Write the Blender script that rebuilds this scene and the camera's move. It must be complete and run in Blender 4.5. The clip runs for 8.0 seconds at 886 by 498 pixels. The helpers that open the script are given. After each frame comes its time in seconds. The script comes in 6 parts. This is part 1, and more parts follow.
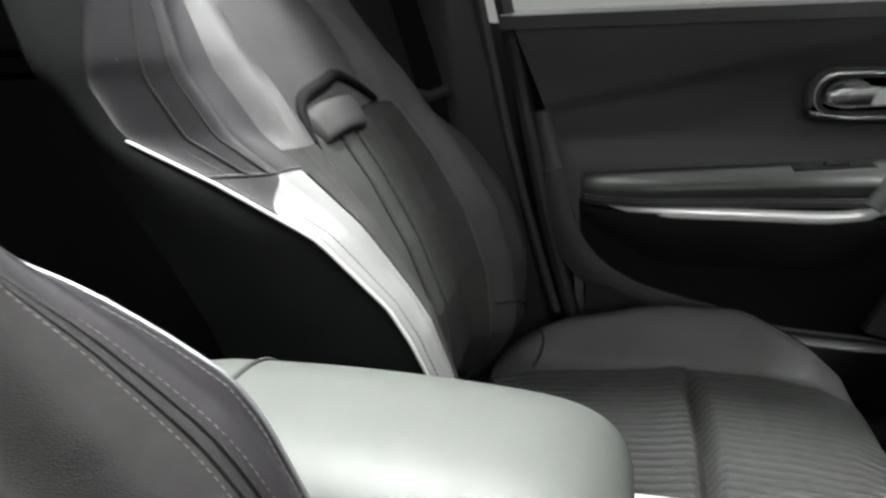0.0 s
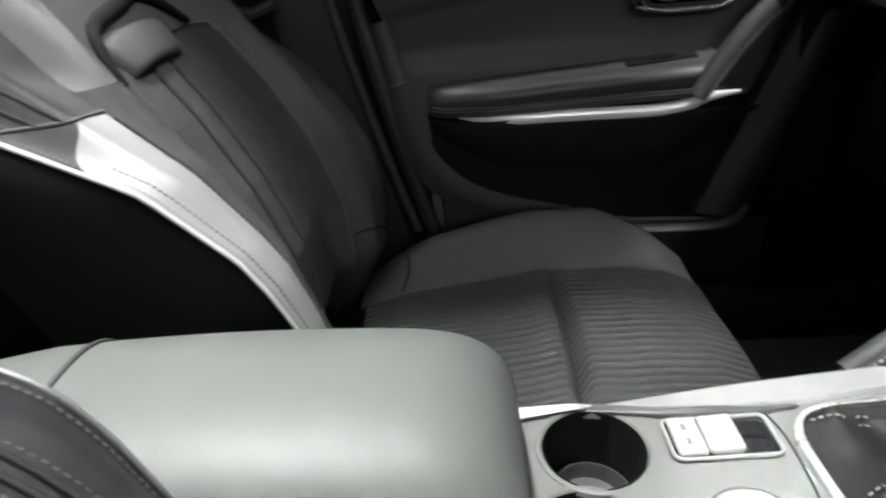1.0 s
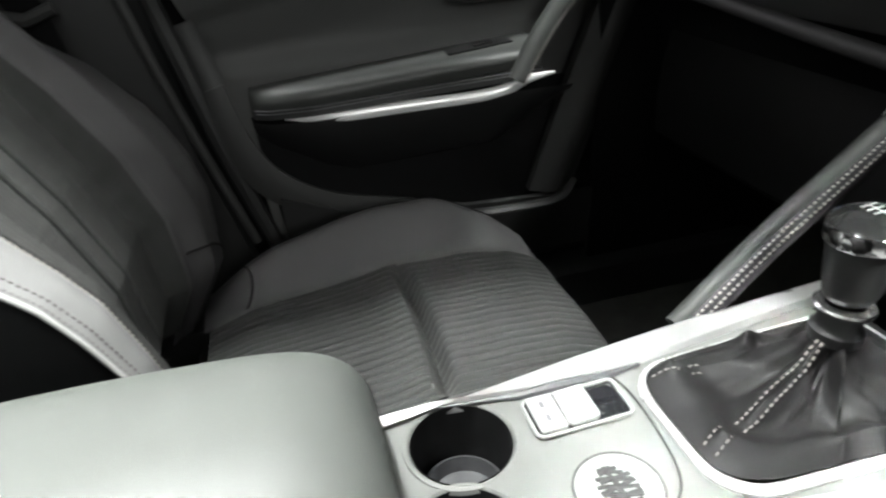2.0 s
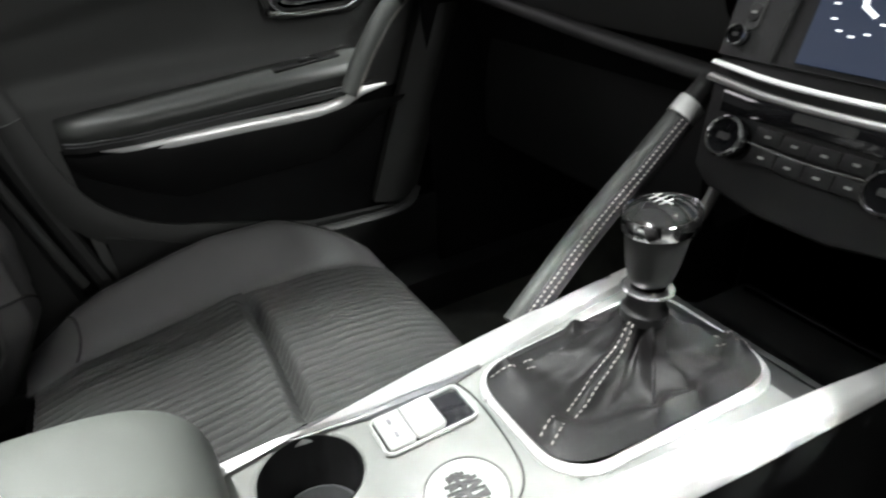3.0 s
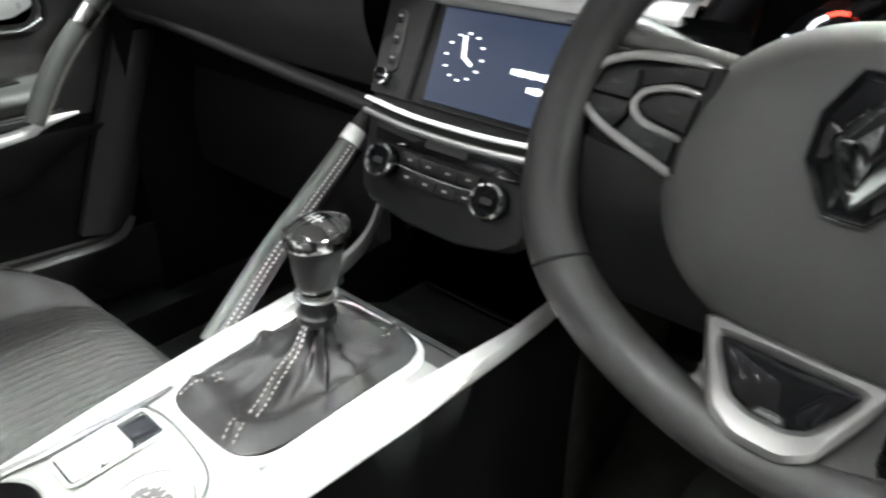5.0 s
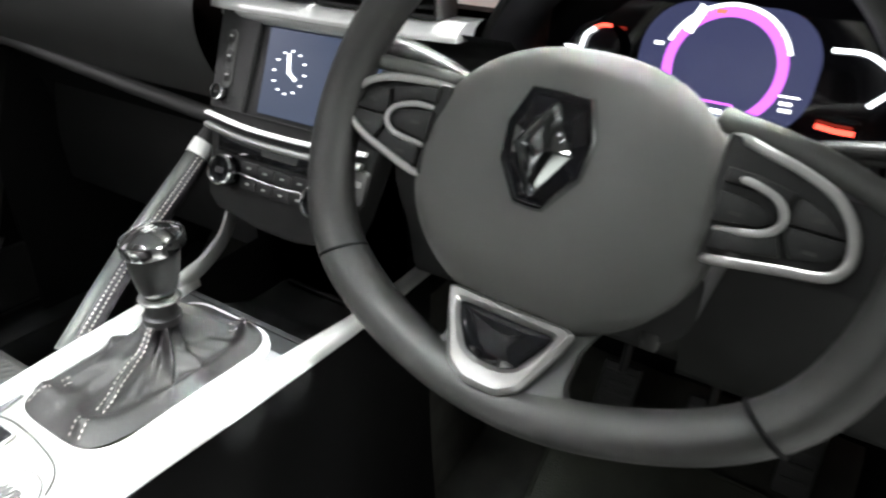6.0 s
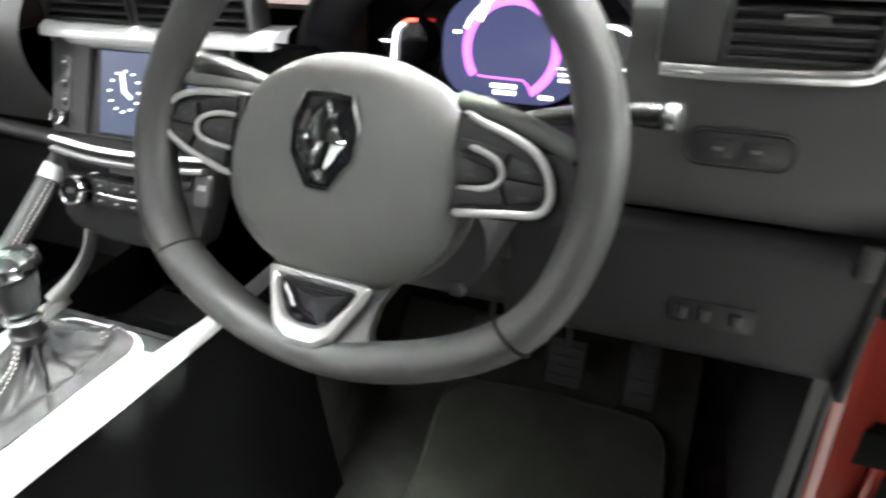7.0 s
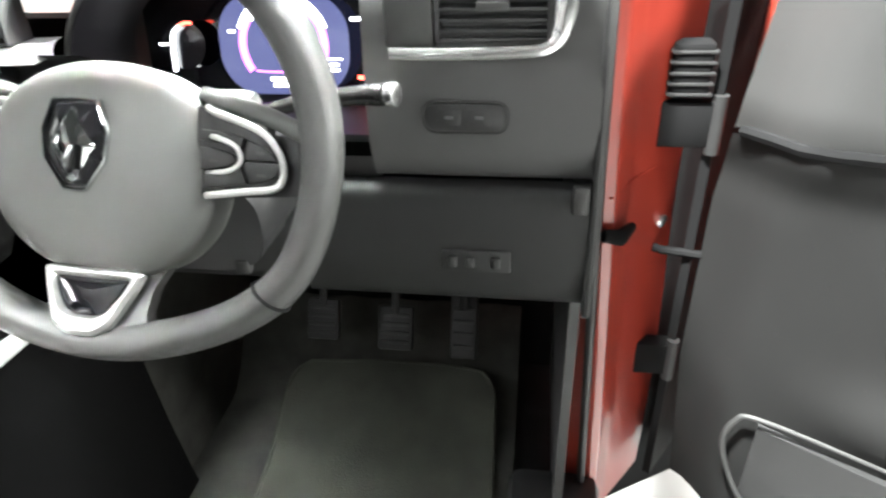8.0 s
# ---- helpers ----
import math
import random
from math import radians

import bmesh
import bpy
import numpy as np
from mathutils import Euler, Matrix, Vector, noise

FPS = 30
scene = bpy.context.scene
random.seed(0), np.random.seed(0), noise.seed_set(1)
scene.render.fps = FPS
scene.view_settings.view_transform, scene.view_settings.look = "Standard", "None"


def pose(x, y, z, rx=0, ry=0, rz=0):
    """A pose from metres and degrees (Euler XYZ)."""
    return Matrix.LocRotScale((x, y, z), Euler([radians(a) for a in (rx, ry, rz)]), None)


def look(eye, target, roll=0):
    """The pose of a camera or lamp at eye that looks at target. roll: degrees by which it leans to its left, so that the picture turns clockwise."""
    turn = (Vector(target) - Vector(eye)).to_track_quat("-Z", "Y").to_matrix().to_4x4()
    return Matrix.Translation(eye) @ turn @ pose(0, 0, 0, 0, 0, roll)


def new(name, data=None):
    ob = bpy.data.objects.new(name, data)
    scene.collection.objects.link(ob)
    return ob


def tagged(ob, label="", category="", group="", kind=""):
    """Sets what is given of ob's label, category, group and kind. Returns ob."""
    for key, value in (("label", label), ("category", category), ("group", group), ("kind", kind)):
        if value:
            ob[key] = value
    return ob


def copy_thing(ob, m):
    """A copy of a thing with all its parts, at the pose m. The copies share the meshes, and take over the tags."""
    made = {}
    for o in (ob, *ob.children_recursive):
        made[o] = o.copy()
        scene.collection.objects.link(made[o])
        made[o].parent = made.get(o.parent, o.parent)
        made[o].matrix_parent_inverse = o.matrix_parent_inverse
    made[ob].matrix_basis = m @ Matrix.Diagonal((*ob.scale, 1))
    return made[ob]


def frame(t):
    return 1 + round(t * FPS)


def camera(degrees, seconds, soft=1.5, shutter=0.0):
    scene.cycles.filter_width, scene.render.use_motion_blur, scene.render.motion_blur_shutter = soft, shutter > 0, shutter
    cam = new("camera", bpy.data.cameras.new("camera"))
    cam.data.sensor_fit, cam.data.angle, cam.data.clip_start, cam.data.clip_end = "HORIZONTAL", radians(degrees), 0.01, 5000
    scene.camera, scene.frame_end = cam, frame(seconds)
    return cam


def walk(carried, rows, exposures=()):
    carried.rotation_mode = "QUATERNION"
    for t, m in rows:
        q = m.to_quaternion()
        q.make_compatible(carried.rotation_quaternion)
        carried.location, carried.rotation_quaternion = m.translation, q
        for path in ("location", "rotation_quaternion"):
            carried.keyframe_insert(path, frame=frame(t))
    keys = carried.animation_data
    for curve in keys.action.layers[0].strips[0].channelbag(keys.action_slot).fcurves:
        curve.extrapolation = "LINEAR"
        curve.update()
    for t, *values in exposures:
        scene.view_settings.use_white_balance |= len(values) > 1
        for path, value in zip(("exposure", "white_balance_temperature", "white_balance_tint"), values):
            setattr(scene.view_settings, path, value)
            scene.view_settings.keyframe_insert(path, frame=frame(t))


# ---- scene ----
cam = camera(70.3, 8.0, soft=2.2, shutter=0.5)
PATH = [
    (0, (0.328, 0.453, 1.104), (-1.479, -0.053, 0.41), -2.4),
    (0.5, (0.305, 0.447, 1.102), (-1.474, 0.145, 0.238), -3.4),
    (1, (0.293, 0.448, 1.1), (-1.465, 0.383, 0.149), -4.2),
    (2.3, (0.273, 0.464, 1.095), (-1.375, 0.981, 0.087), -4.0),
    (2.5, (0.274, 0.469, 1.099), (-1.341, 1.064, 0.081), -3.8),
    (3, (0.28, 0.484, 1.102), (-1.26, 1.275, 0.099), -3.7),
    (3.5, (0.285, 0.488, 1.104), (-1.182, 1.436, 0.129), -2.0),
    (4, (0.299, 0.491, 1.114), (-1.026, 1.639, 0.151), 0.7),
    (4.2, (0.308, 0.489, 1.116), (-0.966, 1.703, 0.165), 1.8),
    (5.3, (0.398, 0.51, 1.141), (-0.632, 1.928, 0.176), 3.1),
    (5.5, (0.418, 0.511, 1.147), (-0.569, 1.961, 0.188), 3.6),
    (6, (0.475, 0.505, 1.166), (-0.416, 2.014, 0.202), 2.4),
    (6.5, (0.52, 0.494, 1.18), (-0.27, 2.048, 0.2), 1.0),
    (7, (0.578, 0.476, 1.195), (-0.076, 2.08, 0.195), -1.3),
    (7.5, (0.643, 0.452, 1.21), (0.211, 2.116, 0.189), -2.6),
    (8, (0.686, 0.433, 1.21), (0.404, 2.121, 0.175), -2.4),
]
EXPOSURES = [(0, 0.45), (0.6, 0.35), (1, 0.15), (2.5, 0.7), (3, 0.55), (3.5, 0.6), (4, 0.8), (5.5, 1.35), (6.5, 1.7), (7, 2.2), (7.5, 2.75), (8, 3.15)]
walk(cam, [(t, look(eye, target, roll)) for t, eye, target, roll in PATH], EXPOSURES)

# ---- world and light ----
world = bpy.data.worlds.new("showroom_air")
scene.world = world
world.use_nodes = True
world.node_tree.nodes["Background"].inputs[0].default_value = (0.92, 0.97, 1.0, 1)
world.node_tree.nodes["Background"].inputs[1].default_value = 0.003


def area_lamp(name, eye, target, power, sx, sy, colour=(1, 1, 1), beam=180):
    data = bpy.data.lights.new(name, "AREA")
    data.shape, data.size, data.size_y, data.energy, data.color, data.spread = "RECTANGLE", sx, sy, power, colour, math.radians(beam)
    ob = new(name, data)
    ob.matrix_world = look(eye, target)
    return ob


area_lamp("ceiling_spot", (2.40, 2.63, 4.5), (0.10, 0.78, 0.8), 2.2, 0.16, 0.16, (0.96, 1.0, 0.97), 9)
# Second spot, added to brighten the top of the wheel hub.
area_lamp("ceiling_spot", (0.5, 2.75, 4.3), (0.38, 0.88, 1.06), 4.0, 0.3, 0.3, (0.98, 1.0, 0.97), 14)
for lx, ly in ((-0.40, -0.16), (-0.26, -0.04), (-0.12, -0.12)):
    area_lamp("ceiling_panel_roof", (lx, ly, 4.5), (0.0, 0.5, 1.0), 118, 0.16, 0.10, (0.97, 1.0, 0.98))
# Low fill panel added outside the driver's opening to lift the door trim.
area_lamp("ceiling_panel_side", (3.3, 0.85, 2.35), (0.0, 0.8, 0.95), 30, 1.2, 0.6, (0.98, 1.0, 0.97))
# Fill panel added beyond the passenger window, no real fitting there.
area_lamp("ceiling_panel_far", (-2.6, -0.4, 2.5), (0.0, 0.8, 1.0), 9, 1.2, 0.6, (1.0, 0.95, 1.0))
# Panel added above the windscreen to brighten the dash top.
area_lamp("ceiling_panel_front", (0.1, 1.7, 4.6), (0.1, 1.0, 1.1), 170, 1.2, 0.6, (0.97, 1.0, 0.98))

# ---- materials ----


def mat(name, col, rough=0.5, metal=0.0, var=0.15, scale=40.0, grain=0.0, grain_scale=900.0, rough_var=0.08, coat=0.0, spec=0.5):
    m = bpy.data.materials.new(name)
    m.use_nodes = True
    nt = m.node_tree
    n, l = nt.nodes, nt.links
    b = n["Principled BSDF"]
    b.inputs["Metallic"].default_value = metal
    b.inputs["Coat Weight"].default_value = coat
    b.inputs["Coat Roughness"].default_value = 0.05
    b.inputs["Specular IOR Level"].default_value = spec
    tc = n.new("ShaderNodeTexCoord")
    big = n.new("ShaderNodeTexNoise")
    big.inputs["Scale"].default_value = scale
    big.inputs["Detail"].default_value = 4
    l.new(tc.outputs["Object"], big.inputs["Vector"])
    mix = n.new("ShaderNodeMix")
    mix.data_type = "RGBA"
    lo = [max(0.0, c * (1 - var)) for c in col]
    hi = [min(1.0, c * (1 + var)) for c in col]
    mix.inputs[6].default_value = (*lo, 1)
    mix.inputs[7].default_value = (*hi, 1)
    l.new(big.outputs["Fac"], mix.inputs[0])
    l.new(mix.outputs[2], b.inputs["Base Color"])
    mr = n.new("ShaderNodeMapRange")
    mr.inputs[3].default_value = max(0.02, rough - rough_var)
    mr.inputs[4].default_value = min(1.0, rough + rough_var)
    l.new(big.outputs["Fac"], mr.inputs[0])
    l.new(mr.outputs[0], b.inputs["Roughness"])
    if grain:
        vor = n.new("ShaderNodeTexVoronoi")
        vor.inputs["Scale"].default_value = grain_scale
        l.new(tc.outputs["Object"], vor.inputs["Vector"])
        bp = n.new("ShaderNodeBump")
        bp.inputs["Strength"].default_value = grain
        bp.inputs["Distance"].default_value = 0.0008
        l.new(vor.outputs["Distance"], bp.inputs["Height"])
        l.new(bp.outputs[0], b.inputs["Normal"])
    return m


def glow(name, col, power, base=0.01, rough=0.2):
    m = bpy.data.materials.new(name)
    m.use_nodes = True
    b = m.node_tree.nodes["Principled BSDF"]
    b.inputs["Base Color"].default_value = (base, base, base, 1)
    b.inputs["Emission Color"].default_value = (*col, 1)
    b.inputs["Emission Strength"].default_value = power
    b.inputs["Roughness"].default_value = rough
    return m


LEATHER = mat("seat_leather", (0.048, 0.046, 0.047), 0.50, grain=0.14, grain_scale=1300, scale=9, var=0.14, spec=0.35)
# Shade on the shoulder wings is in this base; also black edge bands.
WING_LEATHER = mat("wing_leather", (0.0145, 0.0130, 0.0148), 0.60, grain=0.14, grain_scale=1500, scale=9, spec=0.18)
# Lit copy of the seat leather, for the inboard bolster only.
LIT_BOLSTER = mat("lit_bolster_leather", (0.15, 0.15, 0.148), 0.45, grain=0.10, grain_scale=1500, scale=9, var=0.10)
LEATHER_MID = mat("inner_leather", (0.040, 0.039, 0.038), 0.5, grain=0.10, grain_scale=1500, scale=9)
RIM_LEATHER = mat("wheel_leather", (0.026, 0.026, 0.0252), 0.50, grain=0.22, grain_scale=1300, scale=20, spec=0.42)
KNIT = mat("knitted_cloth", (0.026, 0.026, 0.025), 0.85, grain=0.35, grain_scale=700, scale=40, var=0.3, spec=0.2)
# For seams and creases, and as driver's seat cloth darkened for shade.
SEAM_SHADE_CLOTH = mat("seam_and_shade_cloth", (0.016, 0.015, 0.015), 0.85, grain=0.3, grain_scale=1400, scale=60, var=0.3, spec=0.15)
LEATHER_DARK = mat("side_leather", (0.024, 0.023, 0.024), 0.52, grain=0.10, grain_scale=1500, scale=9)
GAITER = mat("gaiter_leather", (0.0075, 0.0071, 0.0073), 0.50, grain=0.16, grain_scale=1500, scale=9, var=0.12, spec=0.11)
DARK_GLASS = mat("privacy_glass", (0.004, 0.004, 0.005), 0.08, rough_var=0.02)
FABRIC = mat("ribbed_cloth", (0.025, 0.025, 0.0245), 0.85, grain=0.3, grain_scale=1400, scale=60, var=0.25, spec=0.2)
ARM_LEATHER = mat("armrest_leather", (0.068, 0.073, 0.067), 0.54, grain=0.08, grain_scale=1600, scale=7, var=0.06)
HANDLE_LEATHER = mat("handle_leather", (0.055, 0.058, 0.055), 0.56, grain=0.10, grain_scale=1500, scale=9, var=0.08)
BLACK_KEY = mat("key_plastic", (0.009, 0.009, 0.0092), 0.5, grain=0.12, grain_scale=1600, scale=20, spec=0.35)
DOOR_PAD = mat("door_pad_leather", (0.048, 0.050, 0.048), 0.42, grain=0.08, grain_scale=1600, scale=7, var=0.08)
# PANEL_GREY's trim again, raised so that the passenger door looks lit.
LIT_LINING = mat("lit_door_lining", (0.058, 0.058, 0.057), 0.58, grain=0.14, grain_scale=1400, scale=7, var=0.10)
DOOR_BLACK = mat("door_black_plastic", (0.010, 0.010, 0.0098), 0.70, grain=0.14, grain_scale=1500, scale=8, spec=0.15)
RAIL = mat("silver_rail_paint", (0.73, 0.73, 0.725), 0.30, metal=0.52, var=0.04, scale=20)
PIPING = mat("piping", (0.33, 0.33, 0.32), 0.5, scale=80)
THREAD = mat("stitch_thread", (0.25, 0.235, 0.22), 0.8, scale=200)
PLASTIC = mat("black_plastic", (0.011, 0.011, 0.0113), 0.5, grain=0.15, grain_scale=1600, scale=12)
PLASTIC_SOFT = mat("soft_dash_plastic", (0.038, 0.038, 0.0375), 0.55, grain=0.15, grain_scale=1500, scale=8)
PANEL_GREY = mat("door_panel_grey", (0.028, 0.028, 0.0275), 0.55, grain=0.12, grain_scale=1500, scale=6, spec=0.3)
GLOSS_BLACK = mat("gloss_black", (0.008, 0.008, 0.009), 0.06, coat=0.6, rough_var=0.02)
SMOKE_CHROME = mat("smoked_chrome", (0.40, 0.42, 0.42), 0.07, metal=1.0, var=0.05, rough_var=0.03)
SATIN = mat("satin_chrome", (0.72, 0.72, 0.72), 0.26, metal=1.0, var=0.05, scale=14, rough_var=0.05)
TRIM_SATIN = mat("satin_silver_trim", (0.52, 0.52, 0.515), 0.34, metal=0.85, var=0.05, scale=20, rough_var=0.05)
CHROME = mat("bright_chrome", (0.85, 0.85, 0.86), 0.09, metal=1.0, var=0.03, rough_var=0.03)
# Mostly diffuse white: the chrome's bright reflections are put into the base.
STRIP = mat("painted_sheen_strip", (0.84, 0.84, 0.84), 0.30, metal=0.30, var=0.04, scale=20)
STALK_SATIN = mat("stalk_satin", (0.012, 0.012, 0.012), 0.26, rough_var=0.04)
STALK = mat("stalk_gloss", (0.008, 0.008, 0.008), 0.06, rough_var=0.02)
SILVER = mat("silver_paint", (0.36, 0.365, 0.357), 0.38, metal=0.35, var=0.06, scale=30)
CONSOLE_TOP = mat("console_paint", (0.25, 0.255, 0.245), 0.40, metal=0.1, var=0.04, scale=18)
CUP_GREY = mat("cup_liner_grey", (0.10, 0.10, 0.105), 0.35, scale=30)
CARPET = mat("carpet", (0.042, 0.042, 0.038), 0.95, grain=1.0, grain_scale=500, scale=25, var=0.5, spec=0.1)
# Lighter than the dash plastic: light on the hub is in this base.
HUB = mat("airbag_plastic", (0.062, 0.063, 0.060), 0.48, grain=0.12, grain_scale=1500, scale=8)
RED = mat("red_body_paint", (0.26, 0.026, 0.014), 0.36, coat=0.35, var=0.06, scale=5, rough_var=0.03)
MAT_PILE = mat("mat_pile", (0.058, 0.061, 0.051), 0.95, grain=1.0, grain_scale=420, scale=9, var=0.55, spec=0.1)
RUBBER = mat("black_rubber", (0.012, 0.012, 0.012), 0.6, scale=30)
ROOFCLOTH = mat("headliner_cloth", (0.06, 0.06, 0.06), 0.9, grain=0.4, grain_scale=900, scale=20)
# Near-black; also carries shade in the door bay, footwell and seat recess.
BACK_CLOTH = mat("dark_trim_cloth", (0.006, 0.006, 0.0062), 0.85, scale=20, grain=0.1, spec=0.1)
TILE = mat("showroom_floor_tile", (0.33, 0.33, 0.32), 0.25, scale=2, var=0.05)
# Kept dark so that walls and ceiling bounce little light into the car.
WALLPAINT = mat("showroom_wall_paint", (0.13, 0.13, 0.128), 0.7, scale=1.5, var=0.05)
# Lit copy of the wall paint, for the wall beyond the passenger window.
LIT_WALL = mat("lit_wall_paint", (0.82, 0.82, 0.81), 0.7, scale=1.5, var=0.04)
SCREEN_BLUE = glow("screen_backlight", (0.011, 0.019, 0.042), 1.0, 0.028, 0.3)
WHITE_GLOW = glow("white_display_ink", (0.9, 0.95, 1.0), 1.6)
PURPLE_GLOW = glow("purple_display_ink", (0.42, 0.09, 0.60), 1.25)
RED_GLOW = glow("red_display_ink", (1.0, 0.08, 0.05), 1.5)
DISPLAY_NAVY = glow("display_backlight", (0.020, 0.023, 0.052), 1.0)
LAMP_GLOW = glow("lamp_panel", (1, 1, 1), 12.0)

# ---- building tools ----


def mesh_from(bm, name, smooth=True):
    me = bpy.data.meshes.new(name)
    bmesh.ops.recalc_face_normals(bm, faces=bm.faces)
    if smooth:
        for f in bm.faces:
            f.smooth = True
        for e in bm.edges:
            if len(e.link_faces) == 2 and e.calc_face_angle(0) > 0.7:
                e.smooth = False
    bm.to_mesh(me)
    bm.free()
    return me


def part(name, bm, material, parent, label="", smooth=True):
    me = mesh_from(bm, name, smooth)
    me.materials.append(material)
    ob = new(name, me)
    ob.parent = parent
    if label:
        tagged(ob, label)
    return ob


def thing(name, label, category, group="", kind="", at=(0, 0, 0)):
    ob = new(name)
    ob.location = at
    ob.empty_display_size = 0.05
    return tagged(ob, label, category, group, kind)


def solid(name, bm, material, label, category="", kind="structure", smooth=True):
    me = mesh_from(bm, name, smooth)
    me.materials.append(material)
    return tagged(new(name, me), label, category, "", kind)


def curve(pts, n):
    """Catmull-Rom through pts: n + 1 points."""
    p = [Vector(q) for q in pts]
    p = [p[0] * 2 - p[1]] + p + [p[-1] * 2 - p[-2]]
    out, segs = [], len(p) - 3
    for i in range(n + 1):
        s = i / n * segs
        k = min(int(s), segs - 1)
        t = s - k
        a, b, c, d = p[k:k + 4]
        out.append(0.5 * ((2 * b) + (c - a) * t + (2 * a - 5 * b + 4 * c - d) * t * t + (3 * b - a - 3 * c + d) * t ** 3))
    return out


def table(pts, x):
    """A smooth value at x from (x, value) pairs."""
    if x <= pts[0][0]:
        return pts[0][1]
    for (a, va), (b, vb) in zip(pts, pts[1:]):
        if x <= b:
            t = (x - a) / (b - a)
            t = t * t * (3 - 2 * t)
            return va + (vb - va) * t
    return pts[-1][1]


def lin(pts, x):
    return float(np.interp(x, [p[0] for p in pts], [p[1] for p in pts]))


def grid(fn, nu, nv, bm=None, wrap_u=False):
    """A sheet of quads: fn(u, v) with u and v from 0 to 1."""
    bm = bm or bmesh.new()
    rows = [[bm.verts.new(fn(i / nu, j / nv)) for j in range(nv + 1)] for i in range(nu + (0 if wrap_u else 1))]
    m = len(rows)
    for i in range(nu):
        for j in range(nv):
            bm.faces.new((rows[i][j], rows[(i + 1) % m][j], rows[(i + 1) % m][j + 1], rows[i][j + 1]))
    return bm


def slab(fn, nu, nv, thick):
    """The sheet fn with a thickness: thick is a vector or a function of the sheet's point."""
    bm = bmesh.new()
    off = Vector(thick)
    top = [[bm.verts.new(fn(i / nu, j / nv)) for j in range(nv + 1)] for i in range(nu + 1)]
    low = [[bm.verts.new(v.co + off) for v in r] for r in top]
    for i in range(nu):
        for j in range(nv):
            bm.faces.new((top[i][j], top[i + 1][j], top[i + 1][j + 1], top[i][j + 1]))
            bm.faces.new((low[i][j + 1], low[i + 1][j + 1], low[i + 1][j], low[i][j]))
    ring = [(i, 0) for i in range(nu)] + [(nu, j) for j in range(nv)] + [(i, nv) for i in range(nu, 0, -1)] + [(0, j) for j in range(nv, 0, -1)]
    for (a, b), (c, d) in zip(ring, ring[1:] + ring[:1]):
        bm.faces.new((top[a][b], low[a][b], low[c][d], top[c][d]))
    return bm


def tube(pts, r, n=8, closed=False, bm=None, squash=None):
    """A round bar along pts; r is a number or one for each point. squash: (factor, direction) flattens the section."""
    bm = bm or bmesh.new()
    p = [Vector(q) for q in pts]
    m = len(p)
    rr = r if isinstance(r, (list, tuple)) else [r] * m
    up, rings = None, []
    for i in range(m):
        a = p[i - 1] if (i or closed) else p[0]
        b = p[(i + 1) % m] if (i < m - 1 or closed) else p[-1]
        d = (b - a).normalized()
        if up is None:
            up = d.orthogonal().normalized()
        up = (up - d * up.dot(d)).normalized()
        side = d.cross(up)
        ring = []
        for k in range(n):
            an = 2 * math.pi * k / n
            o = (up * math.cos(an) + side * math.sin(an)) * rr[i]
            if squash:
                ax = Vector(squash[1]).normalized()
                o -= ax * o.dot(ax) * (1 - squash[0])
            ring.append(bm.verts.new(p[i] + o))
        rings.append(ring)
    for i in range(m if closed else m - 1):
        a, b = rings[i], rings[(i + 1) % m]
        shift = 0
        if closed and i == m - 1:
            shift = min(range(n), key=lambda s: (a[0].co - b[s].co).length)
        for k in range(n):
            bm.faces.new((a[k], a[(k + 1) % n], b[(k + 1 + shift) % n], b[(k + shift) % n]))
    if not closed:
        bm.faces.new(list(reversed(rings[0])))
        bm.faces.new(rings[-1])
    return bm


def box(lo, hi, bevel=0.0, bm=None, seg=2, m=None):
    own = bmesh.new()
    lo, hi = Vector(lo), Vector(hi)
    bmesh.ops.create_cube(own, size=1.0, matrix=Matrix.Translation((lo + hi) / 2) @ Matrix.Diagonal((*(hi - lo), 1)))
    if bevel:
        bmesh.ops.bevel(own, geom=own.edges[:], offset=bevel, segments=seg, profile=0.5, affect="EDGES", clamp_overlap=True)
    if m is not None:
        own.transform(m)
    return join(bm, own)


def join(bm, other):
    if bm is None:
        return other
    me = bpy.data.meshes.new("scratch")
    other.to_mesh(me)
    other.free()
    bm.from_mesh(me)
    bpy.data.meshes.remove(me)
    return bm


def plate(outline, depth, bevel=0.0, m=None, bm=None, seg=2):
    """A flat piece with the outline (x, y pairs), from z = 0 to z = depth, placed by m."""
    own = bmesh.new()
    f = own.faces.new([own.verts.new((x, y, 0)) for x, y in outline])
    r = bmesh.ops.extrude_face_region(own, geom=[f])
    bmesh.ops.translate(own, verts=[v for v in r["geom"] if isinstance(v, bmesh.types.BMVert)], vec=(0, 0, depth))
    bmesh.ops.recalc_face_normals(own, faces=own.faces)
    if bevel:
        es = [e for e in own.edges if all(abs(v.co.z - depth) < 1e-6 for v in e.verts)]
        bmesh.ops.bevel(own, geom=es, offset=bevel, segments=seg, profile=0.5, affect="EDGES", clamp_overlap=True)
    if m is not None:
        own.transform(m)
    return join(bm, own)


